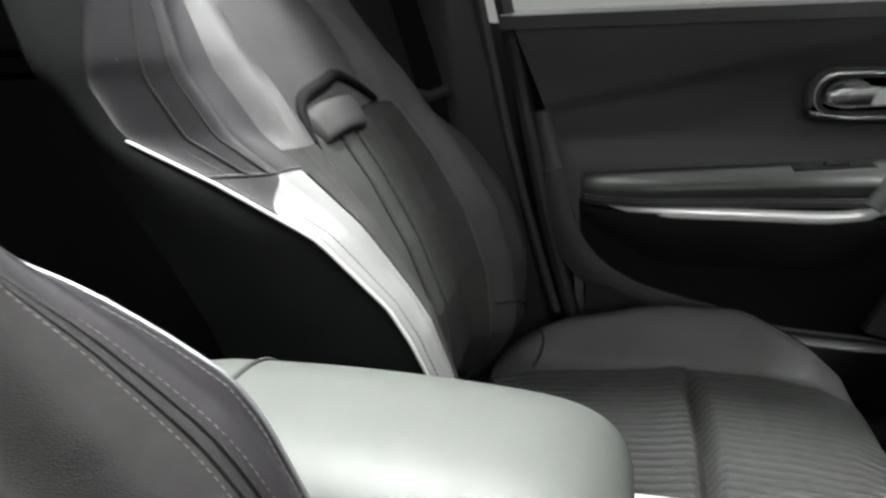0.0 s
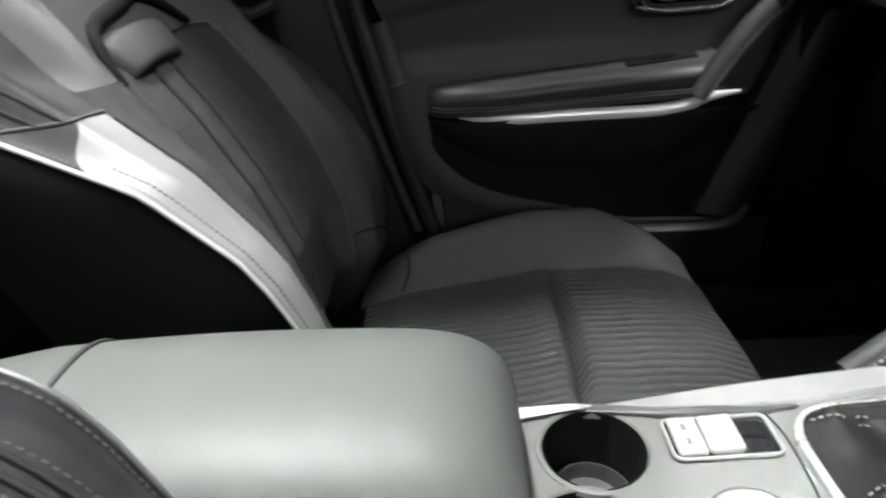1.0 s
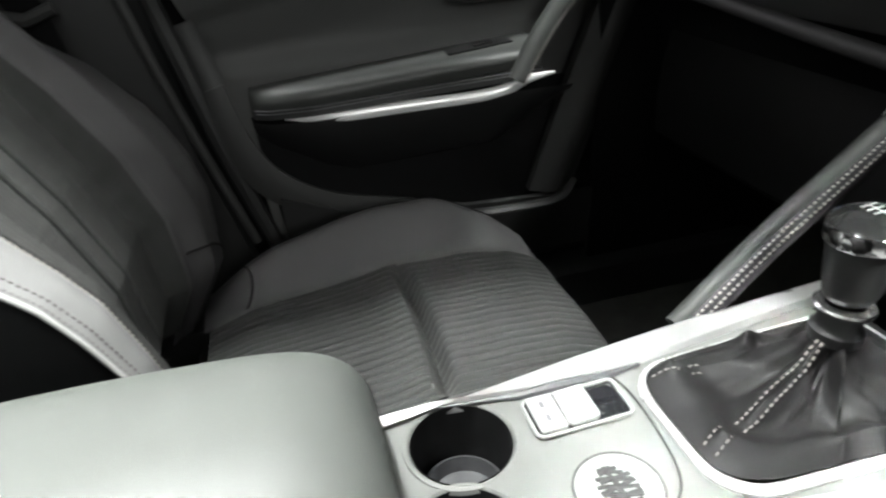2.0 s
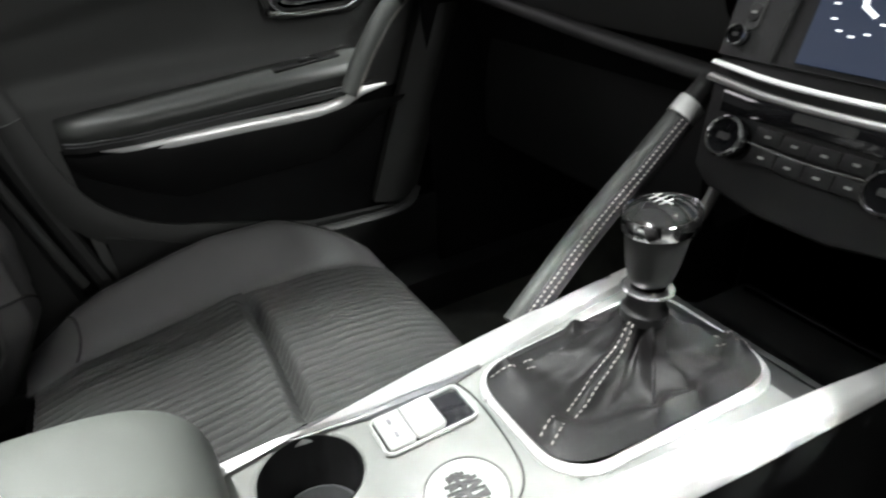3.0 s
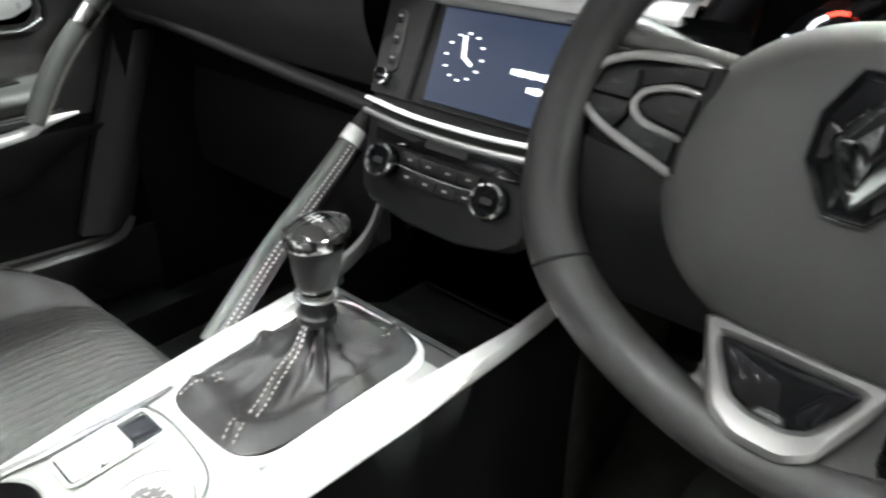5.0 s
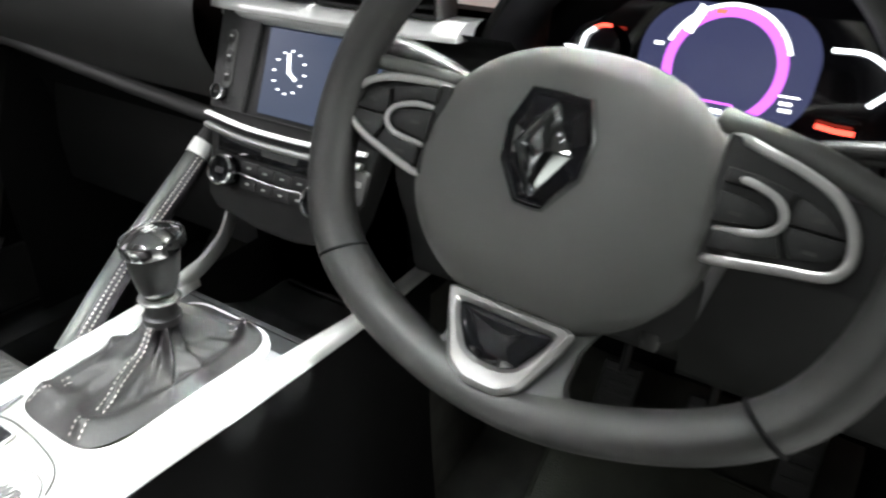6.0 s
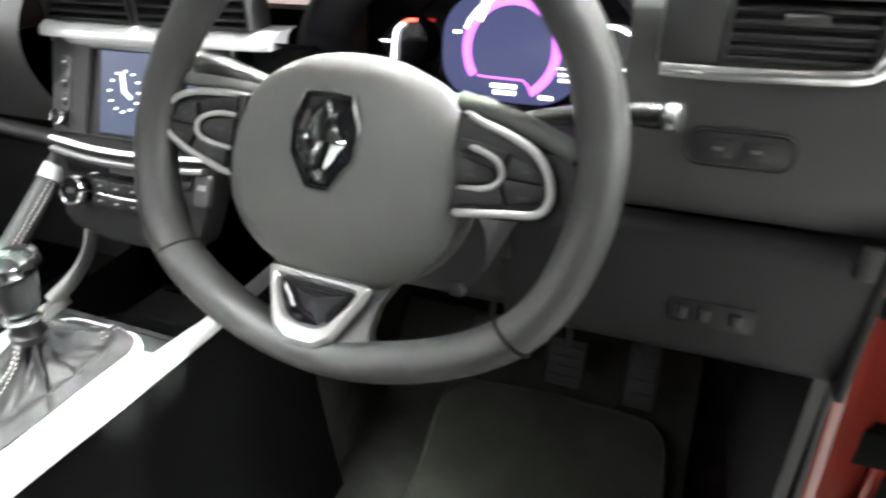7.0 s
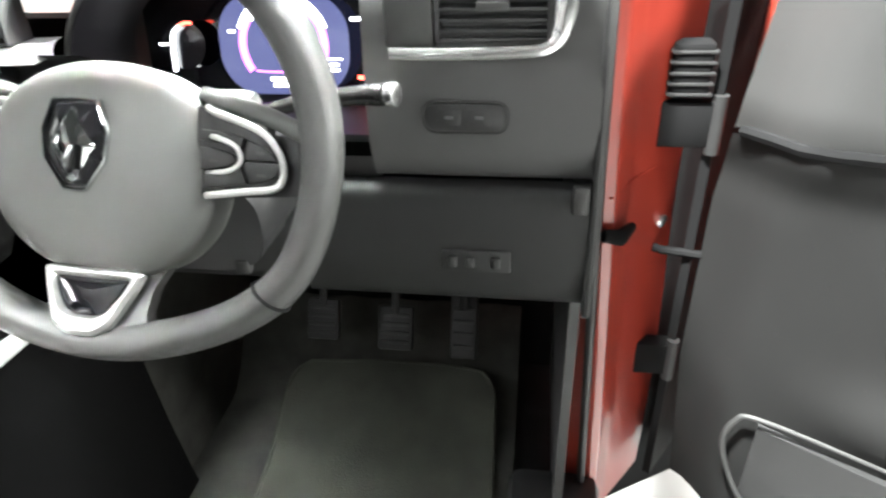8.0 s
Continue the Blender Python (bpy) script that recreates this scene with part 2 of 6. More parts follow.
def frame_plate(outer, inner, depth, bevel=0.0, m=None, bm=None):
    """A ring between two outlines of the same count, from z = 0 to depth, with rounded upper edges."""
    own = bmesh.new()
    n = len(outer)
    mid = []
    for (a, b), (c, d) in zip(outer, inner):
        dx, dy = c - a, d - b
        w = math.hypot(dx, dy)
        q = min(0.45, bevel / max(w, 1e-6))
        mid.append(((a, b, 0), (a, b, depth - bevel), (a + dx * q, b + dy * q, depth), (c - dx * q, d - dy * q, depth), (c, d, depth - bevel), (c, d, 0)))
    rows = [[own.verts.new(q) for q in r] for r in mid]
    for i in range(n):
        a, b = rows[i], rows[(i + 1) % n]
        for k in range(6):
            own.faces.new((a[k], a[(k + 1) % 6], b[(k + 1) % 6], b[k]))
    if m is not None:
        own.transform(m)
    return join(bm, own)


def rounded(w, h, r, n=5, cx=0.0, cy=0.0):
    out = []
    for k, (sx, sy) in enumerate(((1, 1), (-1, 1), (-1, -1), (1, -1))):
        for i in range(n + 1):
            a = math.pi / 2 * (k + i / n)
            out.append((cx + sx * (w / 2 - r) + r * math.cos(a), cy + sy * (h / 2 - r) + r * math.sin(a)))
    return out


def lathe(profile, m, n=32, bm=None):
    """Turned piece: profile of (radius, height) about the local z of m."""
    own = bmesh.new()
    rings = []
    for r, z in profile:
        if r < 1e-6:
            rings.append([own.verts.new((0, 0, z))])
        else:
            rings.append([own.verts.new((r * math.cos(2 * math.pi * k / n), r * math.sin(2 * math.pi * k / n), z)) for k in range(n)])
    for a, b in zip(rings, rings[1:]):
        for k in range(n):
            q = [a[k % len(a)], a[(k + 1) % len(a)], b[(k + 1) % len(b)], b[k % len(b)]]
            q = list(dict.fromkeys(q))
            if len(q) > 2:
                own.faces.new(q)
    own.transform(m)
    return join(bm, own)


def softened(pts, times=2):
    """Corner-cut outline, so that its corners are round."""
    for _ in range(times):
        pts = [(a[0] + (b[0] - a[0]) * f, a[1] + (b[1] - a[1]) * f) for a, b in zip(pts, pts[1:] + pts[:1]) for f in (0.13, 0.87)]
    return pts


def stitches(pts, step=0.006, size=0.0009, bm=None):
    """Short thread stitches along a line."""
    p = [Vector(q) for q in pts]
    bm = bm or bmesh.new()
    run, todo = 0.0, []
    for a, b in zip(p, p[1:]):
        d = (b - a).length
        while run < d:
            todo.append((a + (b - a) * (run / d), (b - a).normalized()))
            run += step
        run -= d
    for c, d in todo:
        tube([c - d * step * 0.32, c, c + d * step * 0.32], [size * 0.5, size, size * 0.5], 5, bm=bm)
    return bm

# ---- the showroom round the car ----
solid("ground", box((-9, -9, -0.1), (9, 9, 0.0)), TILE, "pale glossy showroom floor under the car", "floor", smooth=False)
for nm, lo, hi in (("wall_north", (-9, 9, 0), (9, 9.2, 5)), ("wall_south", (-9, -9.2, 0), (9, -9, 5)), ("wall_east", (9, -9, 0), (9.2, 9, 5)), ("wall_west", (-9.2, -9, 0), (-9, 9, 5))):
    solid(nm, box(lo, hi), LIT_WALL if nm == "wall_west" else WALLPAINT, "plain painted showroom wall", "wall", smooth=False)
solid("ceiling", box((-9, -9, 5.0), (9, 9, 5.2)), WALLPAINT, "plain dark grey showroom ceiling", "ceiling", smooth=False)
proto = None
for ix in range(14):
    for iy in range(16):
        m = pose(-5.0 + ix * 0.76 + 0.2 * (iy % 2), -7.0 + iy * 0.82, 4.9)
        if m.translation.x > 1.2 and m.translation.y < 1.0:
            continue
        if proto is None:
            proto = thing("ceiling_light", "white rectangular ceiling light panel, switched on", "ceiling light", "showroom ceiling lights", at=m.translation)
            part("frame", frame_plate(rounded(0.24, 0.11, 0.02, 2), rounded(0.18, 0.05, 0.01, 2), 0.06, 0.004), SILVER, proto)
            part("diffuser", box((-0.09, -0.025, 0.01), (0.09, 0.025, 0.03)), LAMP_GLOW, proto, smooth=False)
        else:
            copy_thing(proto, m)

TINTED = bpy.data.materials.new("tinted_glass")
TINTED.use_nodes = True
tb = TINTED.node_tree.nodes["Principled BSDF"]
tb.inputs["Transmission Weight"].default_value = 1.0
tb.inputs["Roughness"].default_value = 0.0
tb.inputs["IOR"].default_value = 1.2
tb.inputs["Base Color"].default_value = (0.62, 0.63, 0.63, 1)

# ---- car shell ----
car = thing("car_body", "red car body shell with pillars, roof and sills, seen from inside", "car body")


def roof_z(x, y):
    return 1.57 - 0.08 * (abs(x) / 0.62) ** 2 - 0.05 * max(0.0, (y - 0.2) / 0.6) ** 2 - 0.05 * max(0.0, (-y) / 1.6) ** 2


def roof_pt(u, v, lift=0.0):
    x = -0.62 + 1.24 * u
    y = -1.75 + (2.76 - 0.35 * x * x) * v
    return Vector((x, y, roof_z(x, y) + lift))


# Out of view; glass and front edges are placed to shape the light.
# roof with a large tinted glass panel; its front edge bows forward over the windscreen
for nm, u0, u1, v0, v1 in (("headliner", 0, 1, 0, 0.34), ("headliner", 0, 1, 0.857, 1), ("headliner", 0, 0.218, 0.34, 0.857), ("headliner", 0.782, 1, 0.34, 0.857)):
    part(nm, slab(lambda u, v: roof_pt(u0 + (u1 - u0) * u, v0 + (v1 - v0) * v), 12, 12, (0, 0, 0.012)), ROOFCLOTH, car, "black headliner cloth")
    part("roof", slab(lambda u, v: roof_pt(u0 + (u1 - u0) * u, v0 + (v1 - v0) * v, 0.03), 12, 12, (0, 0, 0.012)), RED, car)
part("roof_glass", slab(lambda u, v: roof_pt(0.205 + 0.59 * u, 0.33 + 0.537 * v, 0.018), 16, 16, (0, 0, 0.005)), TINTED, car, "dark tinted glass roof panel").visible_shadow = False
for s in (-1, 1):
    # front pillar, roof rail, centre pillar and rear quarter on each side
    part("front_pillar", tube(curve([(s * 0.605, 0.70, 1.465), (s * 0.63, 0.94, 1.35), (s * 0.68, 1.2, 1.20), (s * 0.74, 1.46, 1.05)], 12), 0.042, 10), PLASTIC_SOFT, car)
    part("roof_rail", tube(curve([(s * 0.605, 0.72, 1.462), (s * 0.625, 0.45, 1.48), (s * 0.625, 0.0, 1.49), (s * 0.625, -0.8, 1.48), (s * 0.60, -1.75, 1.44)], 16), 0.035, 10), PLASTIC_SOFT, car)
    part("rear_quarter", box((s * 0.76 - 0.04, -1.75, 0.3), (s * 0.76 + 0.04, -0.55, 1.05), 0.02), RED, car)
    part("rear_side_trim", box((s * 0.70 - 0.015, -1.7, 0.3), (s * 0.70 + 0.015, 0.0, 1.02), 0.01), BACK_CLOTH, car)
    part("rear_pillar", tube([(s * 0.74, -1.15, 1.0), (s * 0.68, -1.25, 1.25), (s * 0.60, -1.35, 1.43)], 0.06, 10), PLASTIC_SOFT, car)
    part("rear_door_panel", box((s * 0.74 - 0.02, -1.2, 0.30), (s * 0.74 + 0.02, 0.22 if s < 0 else -0.12, 1.06), 0.01), BACK_CLOTH, car)
    part("rear_window", slab(lambda u, v: Vector((s * lin([(0, 0.75), (1, 0.63)], v), -1.3 + (1.5 if s < 0 else 1.1) * u - 0.07 * v, 1.05 + 0.40 * v)), 6, 6, (s * 0.005, 0, 0)), DARK_GLASS, car, "dark privacy glass")
part("tail_window", slab(lambda u, v: Vector((-0.66 + 1.32 * u, -1.78 + 0.1 * v, 1.1 + 0.36 * v)), 6, 6, (0, 0.005, 0)), DARK_GLASS, car)
part("sill", box((-0.80, -0.2, 0.28), (-0.655, 1.35, 0.44), 0.02), PLASTIC, car)
part("sill", box((0.665, -0.2, 0.28), (0.80, 1.10, 0.42), 0.02), PLASTIC, car)
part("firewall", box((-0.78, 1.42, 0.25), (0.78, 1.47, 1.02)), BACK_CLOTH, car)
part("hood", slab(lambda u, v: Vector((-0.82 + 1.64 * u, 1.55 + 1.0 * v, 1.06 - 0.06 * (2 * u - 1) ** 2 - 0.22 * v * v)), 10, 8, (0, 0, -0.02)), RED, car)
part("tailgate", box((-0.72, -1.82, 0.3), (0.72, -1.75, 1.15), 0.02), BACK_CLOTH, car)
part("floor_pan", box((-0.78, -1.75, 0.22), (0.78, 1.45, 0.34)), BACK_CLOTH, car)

# Driver-side pillar, out of view, added to keep light off the seat.
part("centre_pillar", slab(lambda u, v: Vector((0.66 + 0.02 * u, lin([(0, 0.42), (0.5, 0.385), (1, 0.34)], v) - 0.38 * (1 - u), 0.42 + 1.06 * v)), 6, 16, (0.05, 0, 0)), PLASTIC, car)

# hinge post beside the open driver's door, in body colour
post = grid(lambda u, v: Vector((
    lin([(0, 0.744), (0.1, 0.748), (0.28, 0.764), (0.5, 0.79), (0.78, 0.845), (1, 0.872)], u) + (0.036 * (1 - v) * (1 - u) + 0.010 * (1 - v)) * min(1.0, u / 0.1) + 0.004 * math.sin(8 * v) * u,
    lin([(0, 1.10), (0.1, 1.086), (0.28, 1.09), (0.5, 1.135), (0.78, 1.20), (1, 1.23)], u) + 0.012 * math.sin(9 * v + 1) * u * (1 - u),
    0.30 + 0.95 * v)), 30, 50)
part("hinge_post", post, RED, car, "glossy red painted hinge post")
part("post_seal", tube([(0.774, 1.078, 0.34), (0.766, 1.078, 0.6), (0.757, 1.078, 0.85), (0.750, 1.073, 1.15)], 0.006, 8), RUBBER, car)
part("fender_gap", slab(lambda u, v: Vector((0.85 + 0.16 * u, 1.30 + 0.10 * u, 0.10 + 1.02 * v)), 6, 10, (0, 0.01, 0)), BACK_CLOTH, car)
part("fender_edge", slab(lambda u, v: Vector((0.93, 1.33 + 0.9 * u, 0.25 + 0.80 * v)), 6, 6, (0.008, 0, 0)), RED, car)
for z in (0.58, 0.94):
    part("hinge", box((0.825, 1.175, z - 0.028), (0.90, 1.20, z + 0.028), 0.003), BACK_CLOTH, car)
    part("hinge_pin", lathe([(0.009, -0.036), (0.009, 0.036), (0, 0.036)], pose(0.893, 1.180, z), 12), RUBBER, car)
sleeve = part("wiring_sleeve", box((0.832, 1.172, 0.972), (0.878, 1.205, 1.036), 0.006), BACK_CLOTH, car)
for k in range(5):
    part("sleeve_rib", box((0.830, 1.170, 0.976 + 0.012 * k), (0.880, 1.207, 0.980 + 0.012 * k), 0.0015), RUBBER, sleeve)
part("strap_clip", tube([(0.766, 1.077, 0.842), (0.785, 1.082, 0.838), (0.803, 1.120, 0.832)], [0.008, 0.010, 0.006], 10), BACK_CLOTH, car)
part("post_seam", tube([(0.770, 1.086, 0.885), (0.800, 1.136, 0.888), (0.836, 1.186, 0.884)], 0.0016, 6), RED, car)
part("post_bolt", lathe([(0.010, 0.0), (0.010, 0.004), (0.006, 0.006), (0, 0.006)], pose(0.852, 1.199, 0.80, 90, 0, 40), 6), SATIN, car)

# passenger-side centre pillar: trim, light seam strip and rubber door seal
part("centre_pillar", slab(lambda u, v: Vector((-0.70 - 0.02 * u, lin([(0, 0.39), (0.37, 0.30), (0.68, 0.235), (1, 0.16)], v) - 0.40 * (1 - u), 0.42 + 1.02 * v)), 6, 16, (-0.05, 0, 0)), PLASTIC, car, "black plastic centre pillar trim")
part("pillar_back", box((-0.799, 0.10, 0.36), (-0.786, 0.46, 1.09)), BACK_CLOTH, car)
part("pillar_strip", tube(curve([(-0.705, 0.37, 0.60), (-0.712, 0.325, 0.75), (-0.716, 0.285, 0.90), (-0.718, 0.238, 1.12), (-0.70, 0.18, 1.40)], 20), 0.008, 8), PANEL_GREY, car)
part("door_seal", tube(curve([(-0.722, 0.40, 0.58), (-0.728, 0.352, 0.75), (-0.732, 0.315, 0.92), (-0.735, 0.272, 1.12), (-0.71, 0.21, 1.40)], 20), 0.014, 8), RUBBER, car)

solid("floor", grid(lambda u, v: Vector((-0.66 + 1.33 * u, -0.9 + 2.3 * v, 0.36 + 0.14 * table([(0.93, 0), (1, 1)], v) + 0.002 * math.sin(90 * u) * math.sin(130 * v))), 60, 80), CARPET, "dark grey car floor carpet", "carpet")
mat_thing = thing("floor_mat", "dark grey carpet floor mat in the driver's footwell", "floor mat", at=(0.45, 1.0, 0.37))


def mat_pt(u, v):
    """Mat with rounded front corners that sags and curls a little."""
    w = 1 - 0.14 * max(0.0, (v - 0.90) / 0.10) ** 2.6 - 0.10 * max(0.0, (0.1 - v) / 0.1) ** 2
    x, y = 0.01 + (u - 0.5) * 0.37 * w + 0.012 * math.sin(5 * v), -0.45 + 0.74 * v - 0.012 * (2 * u - 1) ** 2 * v
    return Vector((x, y, 0.007 + 0.06 * table([(0.72, 0), (1, 1)], v) + 0.005 * noise.noise(Vector((x * 9, y * 9, 2)))))


part("carpet_pad", slab(lambda u, v: mat_pt(u, v), 30, 44, (0, 0, -0.006)), MAT_PILE, mat_thing)
part("mat_edge", tube([mat_pt(0, k / 40) for k in range(41)] + [mat_pt(k / 24, 1) for k in range(1, 25)] + [mat_pt(1, 1 - k / 40) for k in range(1, 41)] + [mat_pt(1 - k / 24, 0) for k in range(1, 24)], 0.0035, 6, True), MAT_PILE, mat_thing)

# ---- windows ----
GLASS = bpy.data.materials.new("window_glass")
GLASS.use_nodes = True
gb = GLASS.node_tree.nodes["Principled BSDF"]
gb.inputs["Transmission Weight"].default_value = 1.0
gb.inputs["Roughness"].default_value = 0.0
gb.inputs["IOR"].default_value = 1.2
gb.inputs["Base Color"].default_value = (0.93, 0.97, 0.95, 1)
ws = slab(lambda u, v: Vector((-0.60 - 0.12 * (1 - v) + (1.2 + 0.24 * (1 - v)) * u, lin([(0, 1.50), (1, 0.83)], v) + (0.05 + 0.11 * v) * (1 - (2 * u - 1) ** 2), lin([(0, 1.05), (1, 1.45)], v))), 12, 10, (0, -0.003, 0.004))
ob = solid("window_1", ws, GLASS, "clear windscreen glass", "window")
ob.visible_shadow = False

# ---- seats ----
CREST = [(0.58, 0.230), (0.66, 0.262), (0.76, 0.252), (0.85, 0.220), (0.93, 0.180), (1.00, 0.135), (1.07, 0.088), (1.15, 0.045), (1.24, 0.01)]
EDGE = [(0.58, 0.05), (0.68, 0.060), (0.80, 0.082), (0.88, 0.075), (0.94, 0.045), (0.98, -0.01), (1.015, -0.070), (1.06, -0.068), (1.12, -0.036), (1.18, 0.004), (1.24, 0.045)]
BULGE = [(0.58, 0.045), (0.68, 0.066), (0.85, 0.075), (0.98, 0.060), (1.05, 0.055), (1.24, 0.03)]
HALF = [(0.58, 0.225), (0.75, 0.243), (0.95, 0.245), (1.08, 0.235), (1.24, 0.185)]


DRIVER_EDGE = [(0.58, 0.02), (0.68, 0.026), (0.80, 0.036), (0.877, 0.045), (0.917, 0.049), (0.943, 0.047), (0.965, 0.028), (0.984, 0.006), (0.995, -0.015), (1.003, -0.036), (1.035, -0.085), (1.24, -0.085)]
SHAPE = {"edge": EDGE}


def back_y(u, z):
    """Depth of the backrest's face at u (0 middle, 1 side) and height z."""
    c, e, b = lin(CREST, z), lin(SHAPE["edge"], z), lin(BULGE, z)
    return c + table([(0, 0.006), (0.30, 0.004), (0.50, 0.002), (0.58, b * 0.55), (0.70, b), (0.88, b + (e - b) * 0.45 + 0.010), (1.0, e)], u)


def back_pt(u, z, side=1, lift=0.0):
    return Vector((side * u * lin(HALF, z), back_y(u, z) + lift, z))


def cush_z(u, y):
    c = lin([(0.28, 0.575), (0.36, 0.598), (0.50, 0.612), (0.66, 0.622), (0.73, 0.617), (0.775, 0.60), (0.80, 0.565)], y)
    b = lin([(0.28, 0.01), (0.40, 0.055), (0.55, 0.075), (0.64, 0.070), (0.72, 0.035), (0.78, 0.008), (0.80, 0.0)], y)
    return c + table([(0, 0.004), (0.50, 0.0), (0.60, 0.004), (0.86, b), (0.95, b * 0.92 - 0.002), (1.0, b - 0.02)], u)


def cush_half(y):
    return lin([(0.28, 0.235), (0.5, 0.248), (0.68, 0.245), (0.76, 0.225), (0.80, 0.20)], y)


def cush_pt(u, y, side=1, lift=0.0):
    return Vector((side * u * cush_half(y), y, cush_z(u, y) + lift))


def ribbed(x, pitch, high):
    return high * abs(math.cos(math.pi * x / pitch)) ** 0.7


def build_seat(name, label, origin, lean, slide=0.0, cloth=None, inner_cloth=None, band=0.80, bolster=None, plain=False):
    cloth, inner_cloth = cloth or KNIT, inner_cloth or LEATHER_MID
    bolster = bolster or LIT_BOLSTER
    inboard = -1 if plain else 1
    seat = thing(name, label, "car seat", "front seats", at=origin)
    # cushion: two ribbed inserts divided by a cross seam, side bolsters, nose and skirt
    def insert_pt(rear):
        def f(u, v):
            a = -0.58 + 1.16 * u
            seam = 0.567 + 0.008 * (1 - (a / 0.58) ** 2)
            y = 0.30 + (seam - 0.30) * v if rear else seam + (0.80 - seam) * v
            p = cush_pt(abs(a), y, 1 if a > 0 else -1)
            d = abs(y - seam)
            swell = (0.010 if rear else 0.006) * math.exp(-(d / 0.045) ** 2) - (0.034 if rear else 0.028) * math.exp(-(d / 0.009) ** 2) * (1 - (a / 0.58) ** 6)
            edge = 0.005 * max(0.0, (abs(a) - 0.54) / 0.04) ** 2
            p.z += ribbed(p.x, 0.0128, 0.0068) + swell - edge
            return p
        return f
    part("seat_insert", grid(insert_pt(True), 220, 56), FABRIC, seat, "black ribbed cloth insert")
    part("front_insert", grid(insert_pt(False), 220, 50), FABRIC, seat, "black ribbed cloth insert")
    for s in (-1, 1):
        part("seat_bolster", grid(lambda u, v: cush_pt(0.575 + 0.325 * u, 0.29 + 0.51 * v, s), 20, 40), LEATHER, seat, "dark leather side bolster")
        part("bolster_edge", grid(lambda u, v: cush_pt(0.898 + 0.102 * u, 0.29 + 0.51 * v, s, -0.0015 * math.sin(math.pi * u)), 8, 40), WING_LEATHER, seat, "black leather edge band")
        part("crease", tube([cush_pt(0.62 + 0.27 * i / 16, 0.352 + 0.012 * math.sin(math.pi * i / 16), s, 0.0003) for i in range(17)], 0.0016, 6), SEAM_SHADE_CLOTH, seat)
        part("bolster_piping", tube([cush_pt(1.0, 0.30 + 0.43 * i / 40, s, 0.002) for i in range(41)], 0.0019, 8), CUP_GREY, seat)
        part("bolster_piping", tube([cush_pt(0.90, 0.30 + 0.46 * i / 40, s, 0.0002) for i in range(41)], 0.0018, 6), BACK_CLOTH, seat)
        part("seat_skirt", grid(lambda u, v: cush_pt(1.0, 0.29 + 0.51 * u, s) + Vector((s * 0.012 * math.sin(v * 2.6), 0, 0)) + Vector((0, 0, -0.20 * v)), 30, 8), LEATHER_DARK, seat)
    part("seat_nose", grid(lambda u, v: cush_pt(abs(-1 + 2 * u), 0.80, 1 if u > 0.5 else -1) + Vector((0, 0.012 * math.sin(v * 3.1) - 0.02 * v, -0.16 * v)), 40, 10), LEATHER_DARK, seat)
    part("seat_base", box((-0.21, 0.26, 0.40), (0.21, 0.74, 0.52), 0.02), PLASTIC, seat)
    for s in (-1, 1):
        part("seat_rail", box((s * 0.19 - 0.02, 0.15, 0.365), (s * 0.19 + 0.02, 0.80, 0.41), 0.004), RUBBER, seat)

    # backrest
    cushion_parts = len(seat.children)
    for ob in seat.children:
        ob.data.transform(Matrix.Translation((0, slide, 0)))

    def back_insert(u, v):
        a = -0.56 + 1.12 * u
        z = 0.60 + (1.005 - 0.60) * v
        p = back_pt(abs(a), z, 1 if a > 0 else -1)
        p.y += ribbed(p.x, 0.0070, 0.0008) + ribbed(z, 0.0052, 0.0007) - 0.008 * math.exp(-((abs(p.x) - 0.021) / 0.0045) ** 2) - 0.0015 * math.exp(-((abs(p.x) - 0.075) / 0.003) ** 2) - 0.008 * math.exp(-((z - 1.005) / 0.01) ** 2)
        return p
    part("back_insert", grid(back_insert, 190, 190), cloth, seat, "black ribbed cloth backrest insert")
    for x in (-0.021, 0.021):
        part("insert_seam", tube([(lambda p: Vector((x, p.y - 0.0035, p.z)))(back_pt(abs(x) / lin(HALF, z), z)) for z in np.linspace(0.61, 0.97, 50)], 0.0024, 6), BACK_CLOTH, seat)
    def fold(z):
        """Where the shoulder wing folds down to the upper panel."""
        return 0.56 if plain else lin([(0.98, 0.775), (1.04, 0.73), (1.12, 0.66), (1.24, 0.58)], z)

    part("upper_panel", grid(lambda u, v: (lambda z: back_pt(abs(2 * u - 1) * fold(z), z, 1 if u > 0.5 else -1, 0.016 * math.sin(math.pi * min(1, v * 1.5)) * max(0.0, math.cos(math.pi * (u - 0.5))) ** 0.5))(1.0 + 0.24 * v), 44, 24), LEATHER, seat, "grey leather upper backrest panel")
    part("pull_tab", grid(lambda u, v: (lambda x, z: Vector((x, lin(CREST, z) + 0.003 + 0.018 * (1 - abs(2 * u - 1) ** 4) ** 0.5 * (1 - abs(2 * v - 1) ** 3) ** 0.5, z)))((-0.066 + 0.140 * u) * (0.84 + 0.20 * v), 0.983 + 0.040 * v - 0.005 * abs(2 * u - 1) ** 2), 28, 14), LEATHER, seat, "padded leather tab")
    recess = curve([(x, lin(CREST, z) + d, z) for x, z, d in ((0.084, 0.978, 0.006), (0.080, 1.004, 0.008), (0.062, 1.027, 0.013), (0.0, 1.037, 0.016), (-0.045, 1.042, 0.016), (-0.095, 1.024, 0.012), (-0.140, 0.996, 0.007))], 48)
    # Near-black tube on the leather, in place of shade below the panel.
    part("tab_recess", tube(recess, [0.003 + 0.005 * math.sin(math.pi * k / 48) for k in range(49)], 10), BACK_CLOTH, seat, "dark tube drawn as shade under the upper panel")
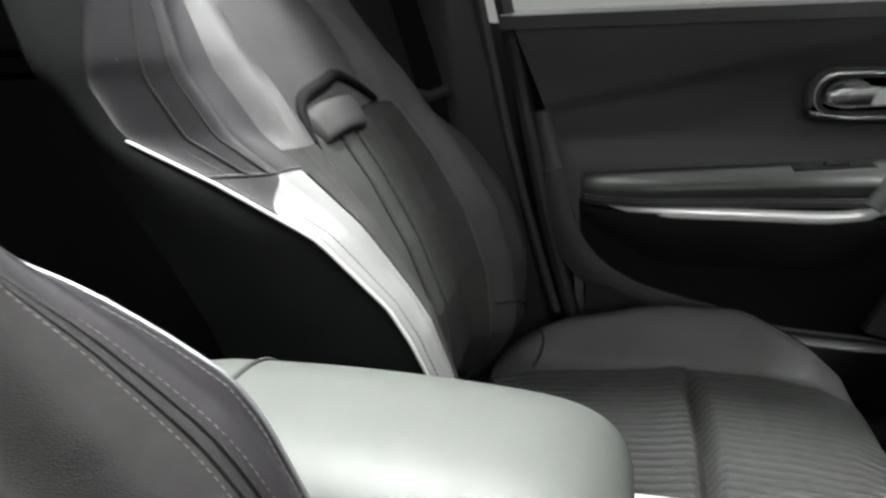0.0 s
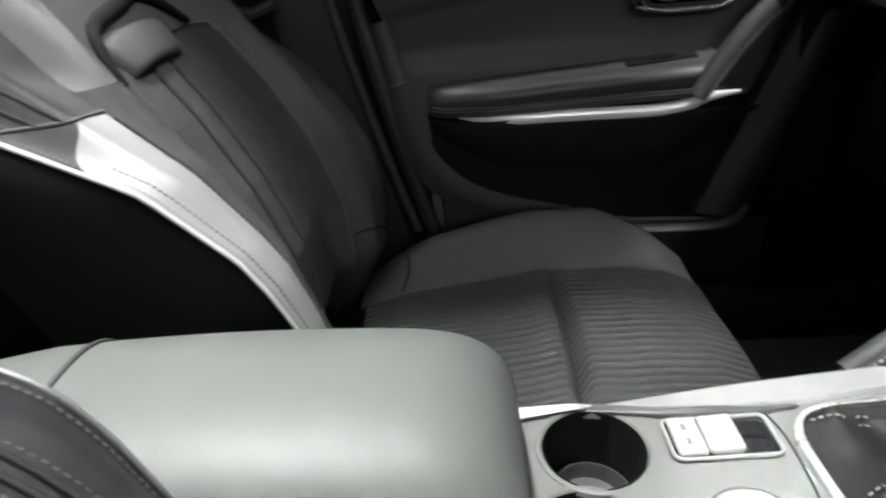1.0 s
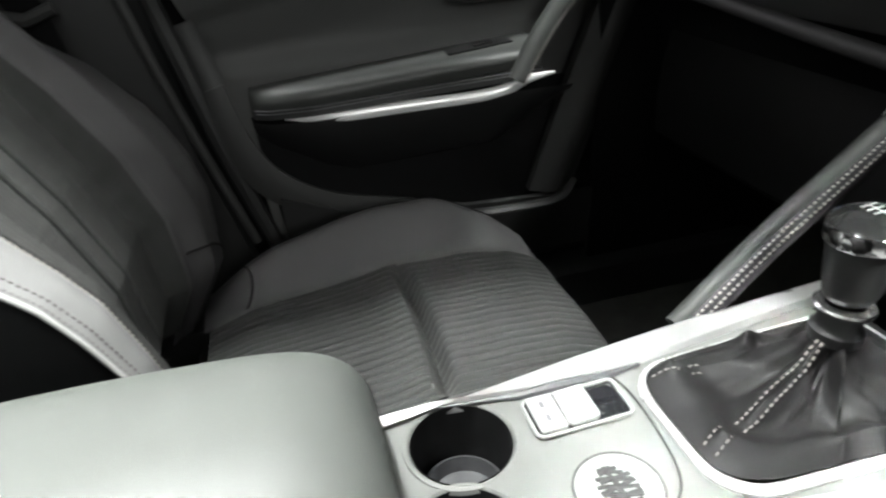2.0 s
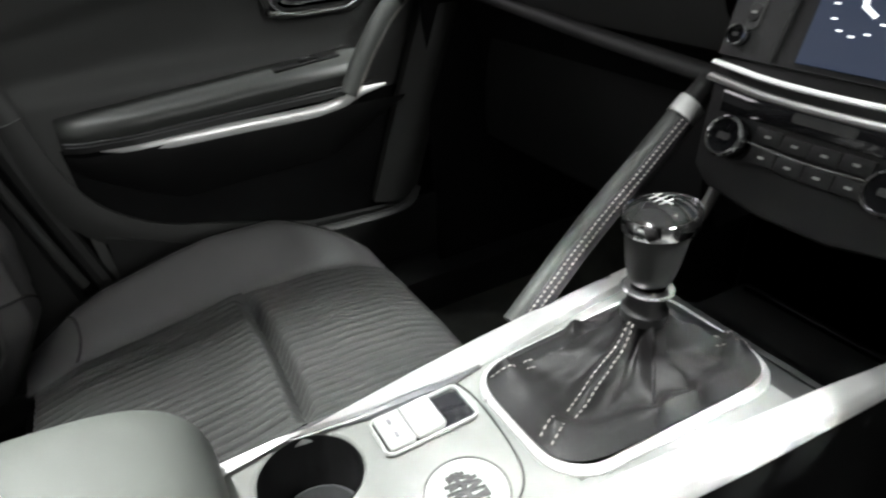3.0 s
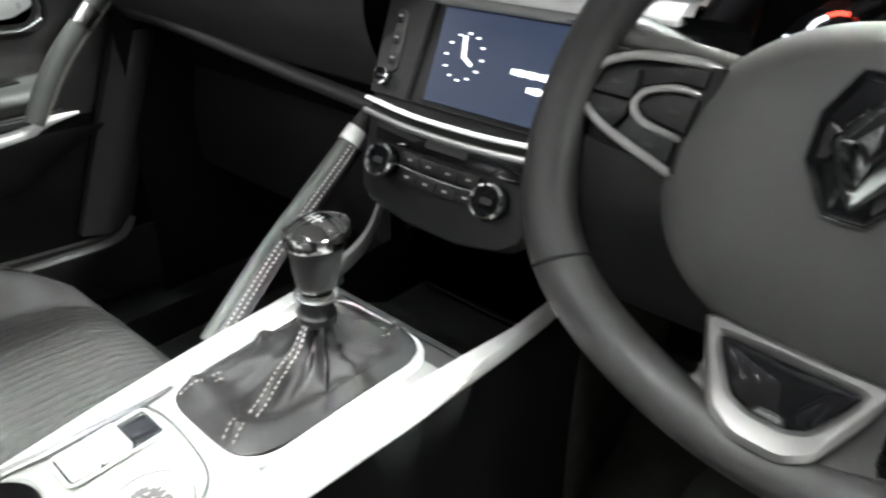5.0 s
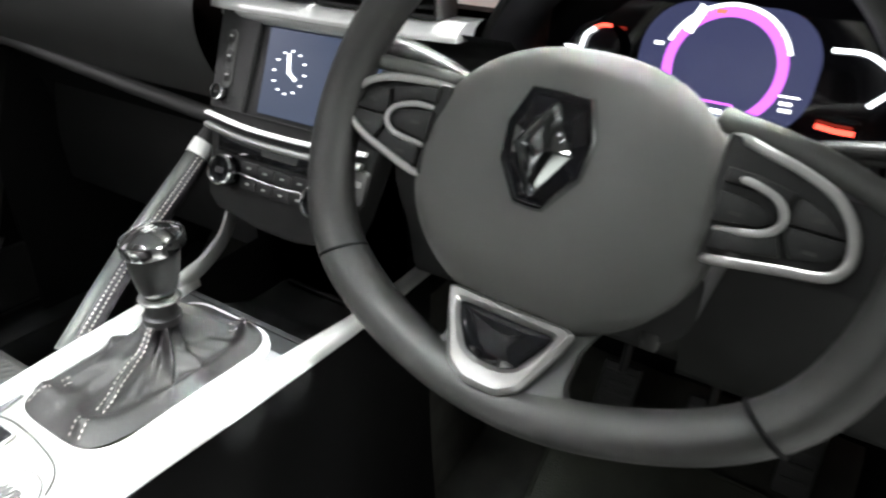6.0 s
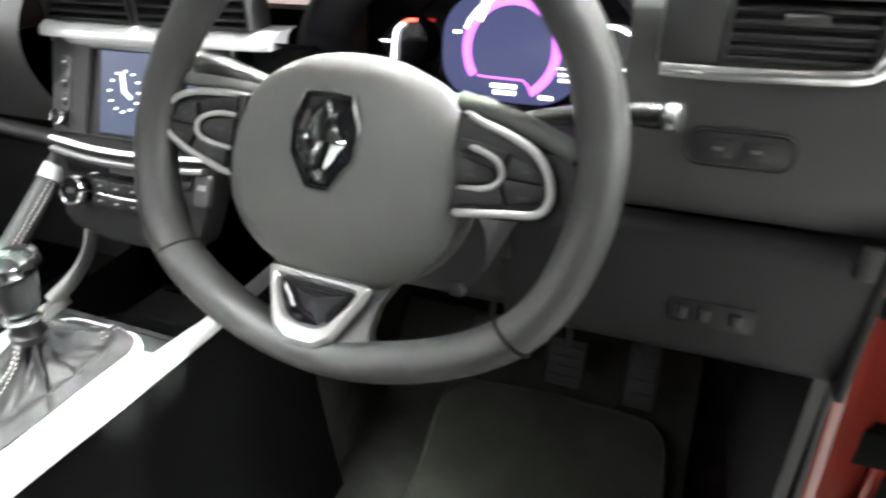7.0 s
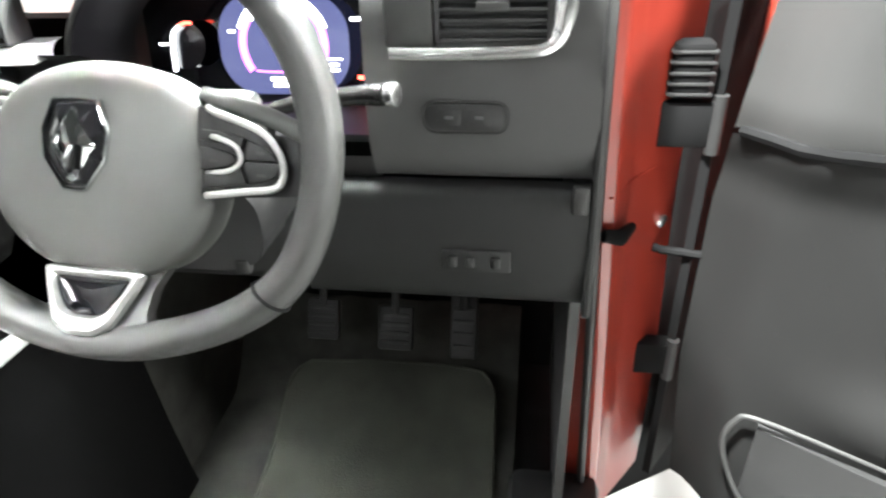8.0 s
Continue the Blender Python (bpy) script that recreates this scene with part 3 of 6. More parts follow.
    for s in (-1, 1):
        if s == inboard and not plain:
            part("inner_bolster", grid(lambda u, v: (lambda q: Vector((q.x, q.y + ribbed(q.x, 0.0070, 0.0008) + ribbed(q.z, 0.0052, 0.0007), q.z)))(back_pt(0.555 + (band - 0.552) * u, 0.58 + 0.42 * v, s)), 44, 190), cloth, seat, "black ribbed cloth beside the insert")
        else:
            part("inner_bolster", grid(lambda u, v: back_pt(0.555 + (band - 0.552) * u, 0.58 + 0.42 * v, s), 20, 50), inner_cloth if plain else LEATHER, seat, "dark inner side of the bolster")
        # Inboard bolster takes the lit copy; outboard keeps the plain leather.
        part("back_bolster", grid(lambda u, v: (lambda q: back_pt(q, 0.70 + (0.285 - (0.30 * max(0.0, q - 0.885) if not plain else 0)) * v, s))(band + (1 - band) * u), 30, 40), bolster if s == inboard else LEATHER, seat, "inboard leather backrest bolster, lightened to look lit" if s == inboard and not plain else "dark leather backrest bolster")
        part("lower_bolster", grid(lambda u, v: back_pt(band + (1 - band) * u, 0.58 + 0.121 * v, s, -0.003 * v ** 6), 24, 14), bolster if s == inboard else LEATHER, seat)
        part("shoulder_wing", grid(lambda u, v: back_pt(band + (1 - band) * u, 0.985 + 0.255 * v, s, 0.004 * math.sin(math.pi * u) * min(1, v * 10)), 30, 36), WING_LEATHER if not plain else bolster, seat, "leather shoulder wing, darkened for shade")
        part("inner_wing", grid(lambda u, v: (lambda z: back_pt(fold(z) + (band + 0.003 - fold(z)) * u, z, s))(0.98 + 0.26 * v), 20, 30), inner_cloth if plain else LEATHER, seat)
        if not plain:
            # Dark patch cut into the bolster as the shadow cast below the wing.
            part("wing_corner", grid(lambda u, v: (lambda q: back_pt(q, 0.985 - 0.30 * (q - 0.885) * v, s, 0.0006))(0.885 + 0.115 * u), 14, 6), WING_LEATHER, seat, "dark leather patch drawn as shadow under the wing")
            part("bolster_joint", tube([back_pt(band + (0.99 - band) * i / 20, 0.985, s, 0.0005) for i in range(21)], 0.0016, 6), LEATHER_DARK, seat)
        seam_u, z0, z1 = (0.905, 0.985, 1.23) if not plain else (band, 0.72, 1.23)
        for q in (seam_u, seam_u + 0.028):
            part("bolster_seam", tube([back_pt(q, z0 + (z1 - z0) * i / 60, s, 0.0010) for i in range(61)], 0.0016, 6), SEAM_SHADE_CLOTH, seat)
        for q in (seam_u - 0.020, seam_u + 0.048):
            part("stitching", stitches([back_pt(q, z0 + (z1 - z0) * i / 90, s, 0.0005) for i in range(91)], 0.0045, 0.0005 if not plain else 0.0003), DULL_THREAD, seat)
        if not plain and s == inboard:
            part("stitching", stitches([back_pt(0.812, 0.62 + 0.345 * i / 90, s, 0.0004) for i in range(91)], 0.0048, 0.0010), THREAD, seat)
            part("inner_seam", tube([back_pt(0.798, 0.60 + 0.38 * i / 60, s, 0.0004) for i in range(61)], 0.0016, 6), SEAM_SHADE_CLOTH, seat)
            part("stitching", stitches([back_pt(0.945, 0.62 + 0.335 * i / 90, s, 0.0004) for i in range(91)], 0.0048, 0.0009), DULL_THREAD, seat)
        part("crease", tube([back_pt(0.60 + 0.34 * i / 20, 0.705 - 0.045 * (i / 20) ** 2, s, 0.0004) for i in range(21)], 0.0018, 6), SEAM_SHADE_CLOTH, seat)
        edge = [back_pt(1.0, 0.585 + 0.43 * i / 50, s, 0.001) for i in range(51)]
        # Outboard piping takes dark leather, with its shade in the colour.
        part("back_piping", tube(edge, 0.0019 if not plain else 0.0016, 8), (CUP_GREY if plain else PIPING) if s == inboard else WING_LEATHER, seat, "pale grey piping" if s == inboard else "")
        inner = [back_pt(0.975, 0.60 + 0.38 * i / 60, s, 0.001) for i in range(61)]
        part("stitching", stitches(inner, 0.0045, 0.0004), DULL_THREAD, seat)
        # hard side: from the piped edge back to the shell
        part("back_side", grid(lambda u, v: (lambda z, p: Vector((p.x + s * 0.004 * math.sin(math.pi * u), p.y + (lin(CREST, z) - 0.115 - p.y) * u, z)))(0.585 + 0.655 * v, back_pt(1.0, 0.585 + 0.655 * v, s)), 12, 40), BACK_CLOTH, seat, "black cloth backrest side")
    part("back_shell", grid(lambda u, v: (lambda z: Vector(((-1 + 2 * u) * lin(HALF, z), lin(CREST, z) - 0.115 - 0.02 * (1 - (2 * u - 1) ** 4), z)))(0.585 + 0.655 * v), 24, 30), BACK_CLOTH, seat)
    hinge = Matrix.Translation((0, 0.25, 0.60)) @ pose(0, 0, 0, -lean) @ Matrix.Translation((0, -0.25, -0.60))
    for ob in seat.children[cushion_parts:]:
        ob.data.transform(hinge)
    return seat


DULL_THREAD = mat("dull_thread", (0.11, 0.10, 0.098), 0.8, scale=200)
SEAT_X = -0.355
passenger = build_seat("passenger_seat", "black leather and ribbed cloth front passenger seat with pale piping", (SEAT_X, 0, 0), 0)
SHAPE["edge"] = DRIVER_EDGE
# Darker cloth and leather here stand for the shade over this seat.
driver = build_seat("driver_seat", "black leather driver's seat with stitched bolster beside the armrest", (0.345, 0.060, 0.0), 0, -0.10, SEAM_SHADE_CLOTH, SEAM_SHADE_CLOTH, 0.80, WING_LEATHER, True)

# rear bench, dark behind the front seats
bench = thing("rear_bench", "dark cloth rear bench seat in deep shade", "car seat", at=(0, -0.75, 0.36))
part("bench_cushion", slab(lambda u, v: Vector((-0.62 + 1.24 * u, -0.25 + 0.50 * v, 0.24 + 0.02 * math.sin(9.4 * u) ** 2 - 0.05 * v ** 4)), 30, 12, (0, 0, -0.16)), FABRIC, bench)
part("bench_back", slab(lambda u, v: Vector((-0.62 + 1.24 * u, -0.22 - 0.22 * v, 0.22 + 0.58 * v)), 30, 12, (0, -0.12, 0)), FABRIC, bench)

# ---- seat belt on the passenger's pillar ----
belt = thing("seat_belt", "black woven seat belt hanging on the centre pillar", "seat belt", at=(-0.68, 0.16, 0.99))
part("belt_webbing", slab(lambda u, v: Vector((0.0 - 0.004 * math.sin(3 * v), -0.02 + 0.045 * u - 0.10 * v, 0.0 + 0.34 * v)), 4, 20, (0.0015, 0, 0)), BACK_CLOTH, belt)
part("belt_webbing", slab(lambda u, v: Vector((0.0, -0.02 + 0.045 * u + 0.06 * v, -0.45 * v)), 4, 20, (0.0015, 0, 0)), BACK_CLOTH, belt)
part("belt_guide", tube([(0.004, -0.035, 0.0), (0.006, 0.0, -0.008), (0.004, 0.035, 0.004)], 0.009, 8), PLASTIC_SOFT, belt)

# ---- passenger door ----
DX = -0.76
pdoor = thing("door_1", "closed black passenger door with chrome strip and leather pull handle", "car door", kind="structure", at=(0, 0, 0))


def door_face(y, z):
    """How far the inner face of the passenger's door stands at (y, z)."""
    top = 0.035 * table([(0.96, 0.0), (1.10, 1.0)], z)
    low = 0.03 * table([(0.56, 1.0), (0.78, 0.0)], z)
    crease = lin([(0.33, 0.955), (0.60, 1.01), (0.85, 1.06), (1.05, 1.09)], y)
    step = 0.012 * table([(crease - 0.02, 0.0), (crease + 0.006, 1.0)], z)
    bay = -0.028 * table([(0.86, 0.0), (0.90, 1.0)], z) * table([(crease - 0.10, 1.0), (crease - 0.01, 0.0)], z)
    return DX + top + low * 0.5 + step + bay * 0.6


part("door_panel", grid(lambda u, v: (lambda z: (lambda y: Vector((door_face(y, z), y, z)))(lin([(0.44, 0.42), (0.75, 0.385), (0.95, 0.34), (1.10, 0.285)], z) + u * (lin([(0.44, 1.02), (0.8, 1.03), (1.1, 1.25)], z) - lin([(0.44, 0.42), (0.75, 0.385), (0.95, 0.34), (1.10, 0.285)], z))))(0.44 + 0.66 * v), 60, 70), LIT_LINING, pdoor, "charcoal door panel with a sweeping crease")
part("window_ledge", slab(lambda u, v: Vector((DX + 0.05 - 0.11 * v, 0.27 + 0.98 * u, 1.10 + 0.008 * math.sin(math.pi * v))), 20, 6, (0, 0, -0.02)), PANEL_GREY, pdoor)
part("rear_edge_trim", tube(curve([(DX + 0.03, 0.385, 0.72), (DX + 0.028, 0.36, 0.85), (DX + 0.025, 0.335, 0.95)], 12), 0.016, 8, squash=(0.5, (1, 0, 0))), PLASTIC_SOFT, pdoor)
# Sheet over the door panel with the recess's shade in its colour.
part("lower_bay", slab(lambda u, v: (lambda y, z: Vector((door_face(y, z) + 0.006, y, z)))(lin([(0, 0.43), (1, 0.40)], v) + 0.60 * u, 0.45 + 0.345 * v), 30, 20, (-0.004, 0, 0)), BACK_CLOTH, pdoor, "dark sheet for the shaded recess of the lower door")
part("door_skin", box((-0.86, 0.25, 0.35), (-0.80, 1.36, 1.08), 0.01), RED, pdoor)

# armrest: a rounded shelf that narrows to the rear, with pad, seam lines and chrome strip
AY0, AY1 = 0.405, 0.865


def arm_out(y):
    return lin([(0.40, -0.745), (0.43, -0.72), (0.50, -0.700), (0.70, -0.690), (0.86, -0.675)], y)


part("armrest_pad", grid(lambda u, v: (lambda y, a: Vector((DX - 0.005 + (arm_out(y) - DX + 0.005) * math.sin(a) ** 0.6 if a < math.pi / 2 else arm_out(y) - 0.008 * (a - math.pi / 2), y, 0.822 + lin([(0.4, -0.004), (0.86, 0.030)], y) * 1.0 + 0.024 * math.cos(a))))(AY0 + (AY1 - AY0) * u, 0.02 + 2.2 * v), 40, 16), DOOR_PAD, pdoor, "grey padded door armrest")
part("armrest_band", slab(lambda u, v: (lambda y: Vector((arm_out(y) + 0.003 + 0.002 * v, y, 0.812 + lin([(0.4, -0.002), (0.86, 0.022)], y) - 0.014 * v)))(AY0 + (AY1 - AY0) * u), 40, 4, (-0.05, 0, 0)), PLASTIC, pdoor)
for dz in (0.8125, 0.8075):
    part("armrest_seam", tube([(arm_out(y) + 0.006, y, dz + lin([(0.4, -0.002), (0.86, 0.022)], y)) for y in np.linspace(0.41, 0.84, 30)], 0.0009, 6), CUP_GREY, pdoor)
strip = curve([(-0.718, 0.452, 0.797), (-0.700, 0.53, 0.795), (-0.692, 0.65, 0.797), (-0.685, 0.76, 0.799), (-0.680, 0.81, 0.806), (-0.674, 0.832, 0.818), (-0.668, 0.885, 0.826)], 48)
part("chrome_strip", tube(strip, [0.002 + 0.0078 * min(1, i / 5, (48 - i) / 9) for i in range(49)], 10, squash=(0.5, (1, 0, 0.25))), STRIP, pdoor, "satin chrome strip")
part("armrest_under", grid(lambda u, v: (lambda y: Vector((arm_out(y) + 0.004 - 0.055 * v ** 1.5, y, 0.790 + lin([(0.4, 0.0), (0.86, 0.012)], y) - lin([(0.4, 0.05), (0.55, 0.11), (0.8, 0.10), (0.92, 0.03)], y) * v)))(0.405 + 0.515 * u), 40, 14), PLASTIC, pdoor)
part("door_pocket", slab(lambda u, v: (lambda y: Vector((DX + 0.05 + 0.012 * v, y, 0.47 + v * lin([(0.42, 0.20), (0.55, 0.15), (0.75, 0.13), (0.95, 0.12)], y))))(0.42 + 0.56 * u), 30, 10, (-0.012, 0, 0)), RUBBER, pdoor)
low_line = curve([(DX + 0.040, 0.372, 0.86), (DX + 0.046, 0.395, 0.775), (DX + 0.050, 0.43, 0.715), (DX + 0.055, 0.50, 0.668), (DX + 0.060, 0.62, 0.635), (DX + 0.060, 0.74, 0.60)], 30)


def low_band(u, v):
    """Flat trim that sweeps from the door's rear edge to the sill."""
    k = min(int(u * 30), 29)
    d = (low_line[k + 1] - low_line[k]).normalized()
    n = Vector((0, d.z, -d.y)).normalized()
    w = lin([(0, 0.030), (0.35, 0.052), (0.7, 0.050), (1, 0.012)], u)
    return low_line[int(round(u * 30))] + n * w * v + Vector((0.004 * math.sin(math.pi * v), 0, 0))


part("lower_trim", slab(low_band, 30, 6, (-0.008, 0, 0)), PANEL_GREY, pdoor, "charcoal flat trim at the door's rear edge")
part("front_trim", slab(lambda u, v: Vector((DX + 0.045 + 0.02 * math.sin(math.pi * v), lin([(0, 0.86), (0.5, 0.92), (1, 0.985)], u) + 0.085 * v, 0.60 + 0.33 * u)), 20, 8, (-0.02, 0, 0)), PANEL_GREY, pdoor, "dark grey curved trim at the door's front")
part("scuff_edge", tube(curve([(-0.672, 0.70, 0.600), (-0.676, 0.80, 0.592), (-0.690, 0.905, 0.588), (-0.715, 0.945, 0.61)], 20), 0.012, 8, squash=(0.5, (0, 0, 1))), PANEL_GREY, pdoor)
# pull handle
pull = curve([(-0.676, 0.822, 0.818), (-0.682, 0.855, 0.870), (-0.690, 0.895, 0.918), (-0.70, 0.94, 0.957), (-0.712, 0.975, 0.985)], 28)
ph = part("pull_handle", tube(pull, [0.016] * 29, 12, squash=(0.75, (1, 0, 0))), HANDLE_LEATHER, pdoor, "grey leather pull handle with stitched seam")
part("handle_perforation", stitches([Vector(p) + Vector((0.011, 0.008, -0.006)) for p in pull], 0.0045, 0.0010), THREAD, ph)
part("handle_perforation", stitches([Vector(p) + Vector((0.0075, 0.0125, -0.008)) for p in pull], 0.0045, 0.0010), THREAD, ph)
part("handle_cap", tube([(-0.695, 0.925, 0.944), (-0.702, 0.950, 0.966)], 0.0175, 12, squash=(0.75, (1, 0, 0))), SATIN, ph)
part("pull_surround", grid(lambda u, v: (lambda p: Vector((p.x - 0.012 - 0.05 * v, p.y + 0.035 * v, p.z - 0.015 * v)))(Vector(pull[int(round(u * 28))])), 28, 6), PLASTIC, pdoor)
# window switch
SWM = pose(-0.724, 0.775, 0.8692, 4.2)
part("switch_plate", box((-0.015, -0.055, -0.004), (0.013, 0.055, 0.0012), 0.002, m=SWM), PLASTIC, pdoor)
part("window_switch", box((-0.009, -0.012, 0.0), (0.008, 0.022, 0.006), 0.003, m=SWM), BLACK_KEY, pdoor)
part("switch_mark", box((-0.005, 0.0, 0.0058), (0.004, 0.009, 0.0066), 0.0003, m=SWM), SATIN, pdoor)
# inner release handle in its bowl
R_M = Matrix(((0, 0, 1, DX + 0.010), (1, 0, 0, 0.815), (0, 1, 0, 0.972), (0, 0, 0, 1)))
bez_o = softened([(-0.092, -0.032), (-0.030, -0.040), (0.050, -0.038), (0.084, -0.022), (0.088, 0.012), (0.062, 0.036), (-0.005, 0.037), (-0.050, 0.020)])
bez_i = [(x * 0.80 + 0.004, y * 0.74 + 0.002) for x, y in bez_o]
part("handle_bezel", frame_plate(bez_o, bez_i, 0.010, 0.004, R_M), PLASTIC, pdoor)
part("handle_bowl", plate([(x * 1.02, y * 1.02) for x, y in bez_i], 0.002, 0, R_M), GLOSS_BLACK, pdoor)
part("handle_cup", grid(lambda u, v: R_M @ Vector((-0.030 + 0.031 * (1 - v) * math.cos(2 * math.pi * u), 0.001 + 0.0215 * (1 - v) * math.sin(2 * math.pi * u), 0.012 - 0.0095 * (1 - (1 - v) ** 2) + 0.0012 * math.sin(7 * math.pi * u))), 36, 12, wrap_u=True), SATIN, pdoor, "chrome finger cup")
part("release_handle", plate(softened([(-0.006, -0.016), (0.035, -0.013), (0.064, 0.002), (0.066, 0.016), (0.040, 0.019), (0.004, 0.004)]), 0.014, 0.005, R_M @ pose(0, 0, 0.003, 0, -6), seg=3), STRIP, pdoor, "chrome door release handle")
part("bezel_lip", tube([R_M @ Vector((x, lin([(-0.080, -0.026), (-0.030, -0.0345), (0.045, -0.033), (0.076, -0.018)], x), 0.011)) for x in np.linspace(-0.080, 0.076, 30)], 0.0030, 8), SATIN, pdoor)

# ---- centre console ----
XC = 0.023
con = thing("center_console", "black centre console with satin silver rails, cup holders and tray", "car console", at=(0, 0, 0))


def rail_in(y):
    return lin([(0.47, 0.0765), (0.52, 0.0765), (0.58, 0.067), (0.64, 0.063), (0.70, 0.068), (0.86, 0.086), (0.93, 0.097), (1.0, 0.10)], y)


def rail_out(y):
    return lin([(0.47, 0.078), (0.52, 0.085), (0.63, 0.098), (0.77, 0.110), (0.86, 0.115), (0.94, 0.119), (1.02, 0.121)], y)


def rail_z(y):
    return lin([(0.46, 0.776), (0.70, 0.784), (0.9, 0.786), (1.02, 0.792)], y)


def rail(s, y0, y1):
    def f(u, v):
        y = y0 + (y1 - y0) * u
        a, b = rail_in(y), rail_out(y)
        x = lin([(0, a), (0.12, a + 0.002), (0.75, b - 0.011), (0.92, b - 0.006), (1, b - 0.005)], v)
        z = rail_z(y) + lin([(0, -0.012), (0.12, 0.0), (0.75, -0.002), (0.92, -0.006), (1, -0.012)], v)
        return Vector((XC + s * x, y, z))
    return grid(f, 60, 14)


part("console_rail", rail(-1, 0.468, 0.885), RAIL, con, "satin silver rail on the passenger's side")
part("console_rail", rail(1, 0.468, 1.09), RAIL, con, "satin silver rail on the driver's side")
# passenger-side rail bends up to the dashboard
part("rail_riser", tube(curve([(-0.072, 0.865, 0.787), (-0.067, 0.895, 0.800), (-0.060, 0.92, 0.825), (-0.056, 0.938, 0.862)], 20), 0.012, 10, squash=(0.35, (1, 0.3, 0))), RAIL, con)


def pan_z(y):
    return lin([(0.46, 0.770), (0.7, 0.778), (0.9, 0.779)], y)


CUPS = [(-0.018, 0.529, 0.0345), (0.052, 0.512, 0.0345)]


def top_panel():
    """Console top with round cup wells cut through and an opening for the switch."""
    bm = bmesh.new()
    x0, x1, y0, y1, nx, ny = XC - 0.086, XC + 0.086, 0.468, 0.840, 86, 186
    ok = {}

    def vert(i, j):
        if (i, j) not in ok:
            x, y = x0 + (x1 - x0) * i / nx, y0 + (y1 - y0) * j / ny
            ok[i, j] = bm.verts.new((x, y, pan_z(y)))
        return ok[i, j]
    for i in range(nx):
        for j in range(ny):
            x, y = x0 + (x1 - x0) * (i + 0.5) / nx, y0 + (y1 - y0) * (j + 0.5) / ny
            if any(math.hypot(x - cx, y - cy) < r + 0.0025 for cx, cy, r in CUPS):
                continue
            if y > 0.672 and abs(x - XC) < 0.058:
                continue
            if abs(x - XC) > rail_in(y) + 0.004:
                continue
            bm.faces.new((vert(i, j), vert(i + 1, j), vert(i + 1, j + 1), vert(i, j + 1)))
    return bm


part("console_top", top_panel(), CONSOLE_TOP, con, "pale grey painted console top")
for cx, cy, r in CUPS:
    well = part("cup_holder", lathe([(r, 0.0), (r - 0.001, -0.03), (r - 0.003, -0.065), (r - 0.006, -0.07), (0.0, -0.07)], pose(cx, cy, 0.772), 40), PLASTIC, con, "black cup holder well")
    part("cup_rim", lathe([(r + 0.0060, -0.003), (r + 0.0050, 0.0002), (r + 0.0025, 0.0006), (r + 0.0008, -0.0008), (r, -0.006)], pose(cx, cy, pan_z(cy)), 40), CONSOLE_TOP, well)
    part("cup_mat", lathe([(r - 0.002, 0.0), (r - 0.004, 0.014), (r - 0.007, 0.016), (r - 0.010, 0.004), (0, 0.003)], pose(cx, cy, 0.712), 36), CUP_GREY, well, "grey rubber cup liner")
# Grey tube, thickest at mid length, drawn as shade on the rail's step.
part("rail_groove", tube([(XC - rail_in(y) + 0.0006, y, pan_z(y) + 0.0018) for y in np.linspace(0.475, 0.675, 40)], [0.0008 + 0.0042 * math.exp(-((y - 0.615) / 0.045) ** 2) for y in np.linspace(0.475, 0.675, 40)], 8), CUP_GREY, con)
# parking brake and speed switch in a dark recess
SLOPE = 1.9
TS = pose(-0.018, 0.6, 0.777, SLOPE)
sw = part("switch_panel", plate(rounded(0.0335, 0.068, 0.004, 3), 0.003, 0.001, TS @ pose(0, 0.013, -0.0035)), GLOSS_BLACK, con)
part("rocker", box((-0.0160, -0.0195, -0.001), (0.0160, 0.0005, 0.0034), 0.0032, seg=3, m=TS @ pose(0, 0, 0, -4)), SILVER, sw, "pale grey rocker switch")
part("rocker", box((-0.0160, 0.0010, -0.001), (0.0160, 0.0240, 0.0052), 0.0048, seg=4, m=TS @ pose(0, 0, 0, 3)), SILVER, sw, "pale grey rocker switch")
for x in (-0.007, 0.006):
    part("rocker_mark", box((x - 0.0028, -0.012, 0.0030), (x + 0.0028, -0.009, 0.0038), 0, m=TS @ pose(0, 0, 0, -4)), CUP_GREY, sw, smooth=False)
part("switch_border", tube([TS @ Vector((x, y + 0.013, 0.0002)) for x, y in rounded(0.0355, 0.070, 0.005, 4)], 0.0012, 6, True), CONSOLE_TOP, sw)
# round emblem disc with a dark branching mark
DISC = pose(0.050, 0.608, 0.7747, SLOPE)
disc = part("mode_disc", lathe([(0.0265, 0.0), (0.0262, 0.0012), (0.025, 0.0016), (0, 0.0017)], DISC, 40), CONSOLE_TOP, con, "round pale disc with a black branching mark")
part("disc_groove", tube([DISC @ Vector((0.027 * math.cos(a), 0.027 * math.sin(a), 0.001)) for a in np.linspace(0, 2 * math.pi, 40, endpoint=False)], 0.0009, 6, True), PLASTIC_SOFT, disc)
mk = tube(curve([DISC @ Vector((-0.0165 + 0.0055 * k, 0.0015 * (-1) ** k, 0.0018)) for k in range(7)], 36), 0.0013, 6, squash=(0.5, (0, 0, 1)))
for k, (lo, hi) in enumerate(((-0.007, 0.008), (-0.011, 0.011), (-0.0125, 0.0125), (-0.0115, 0.012), (-0.008, 0.009))):
    x = -0.0125 + 0.0060 * k
    mk = tube(curve([DISC @ Vector((x - 0.0030, lo, 0.0018)), DISC @ Vector((x - 0.0016, lo * 0.3, 0.0018)), DISC @ Vector((x + 0.0014, hi * 0.3, 0.0018)), DISC @ Vector((x + 0.0032, hi, 0.0018))], 12), 0.0015, 6, bm=mk, squash=(0.5, (0, 0, 1)))
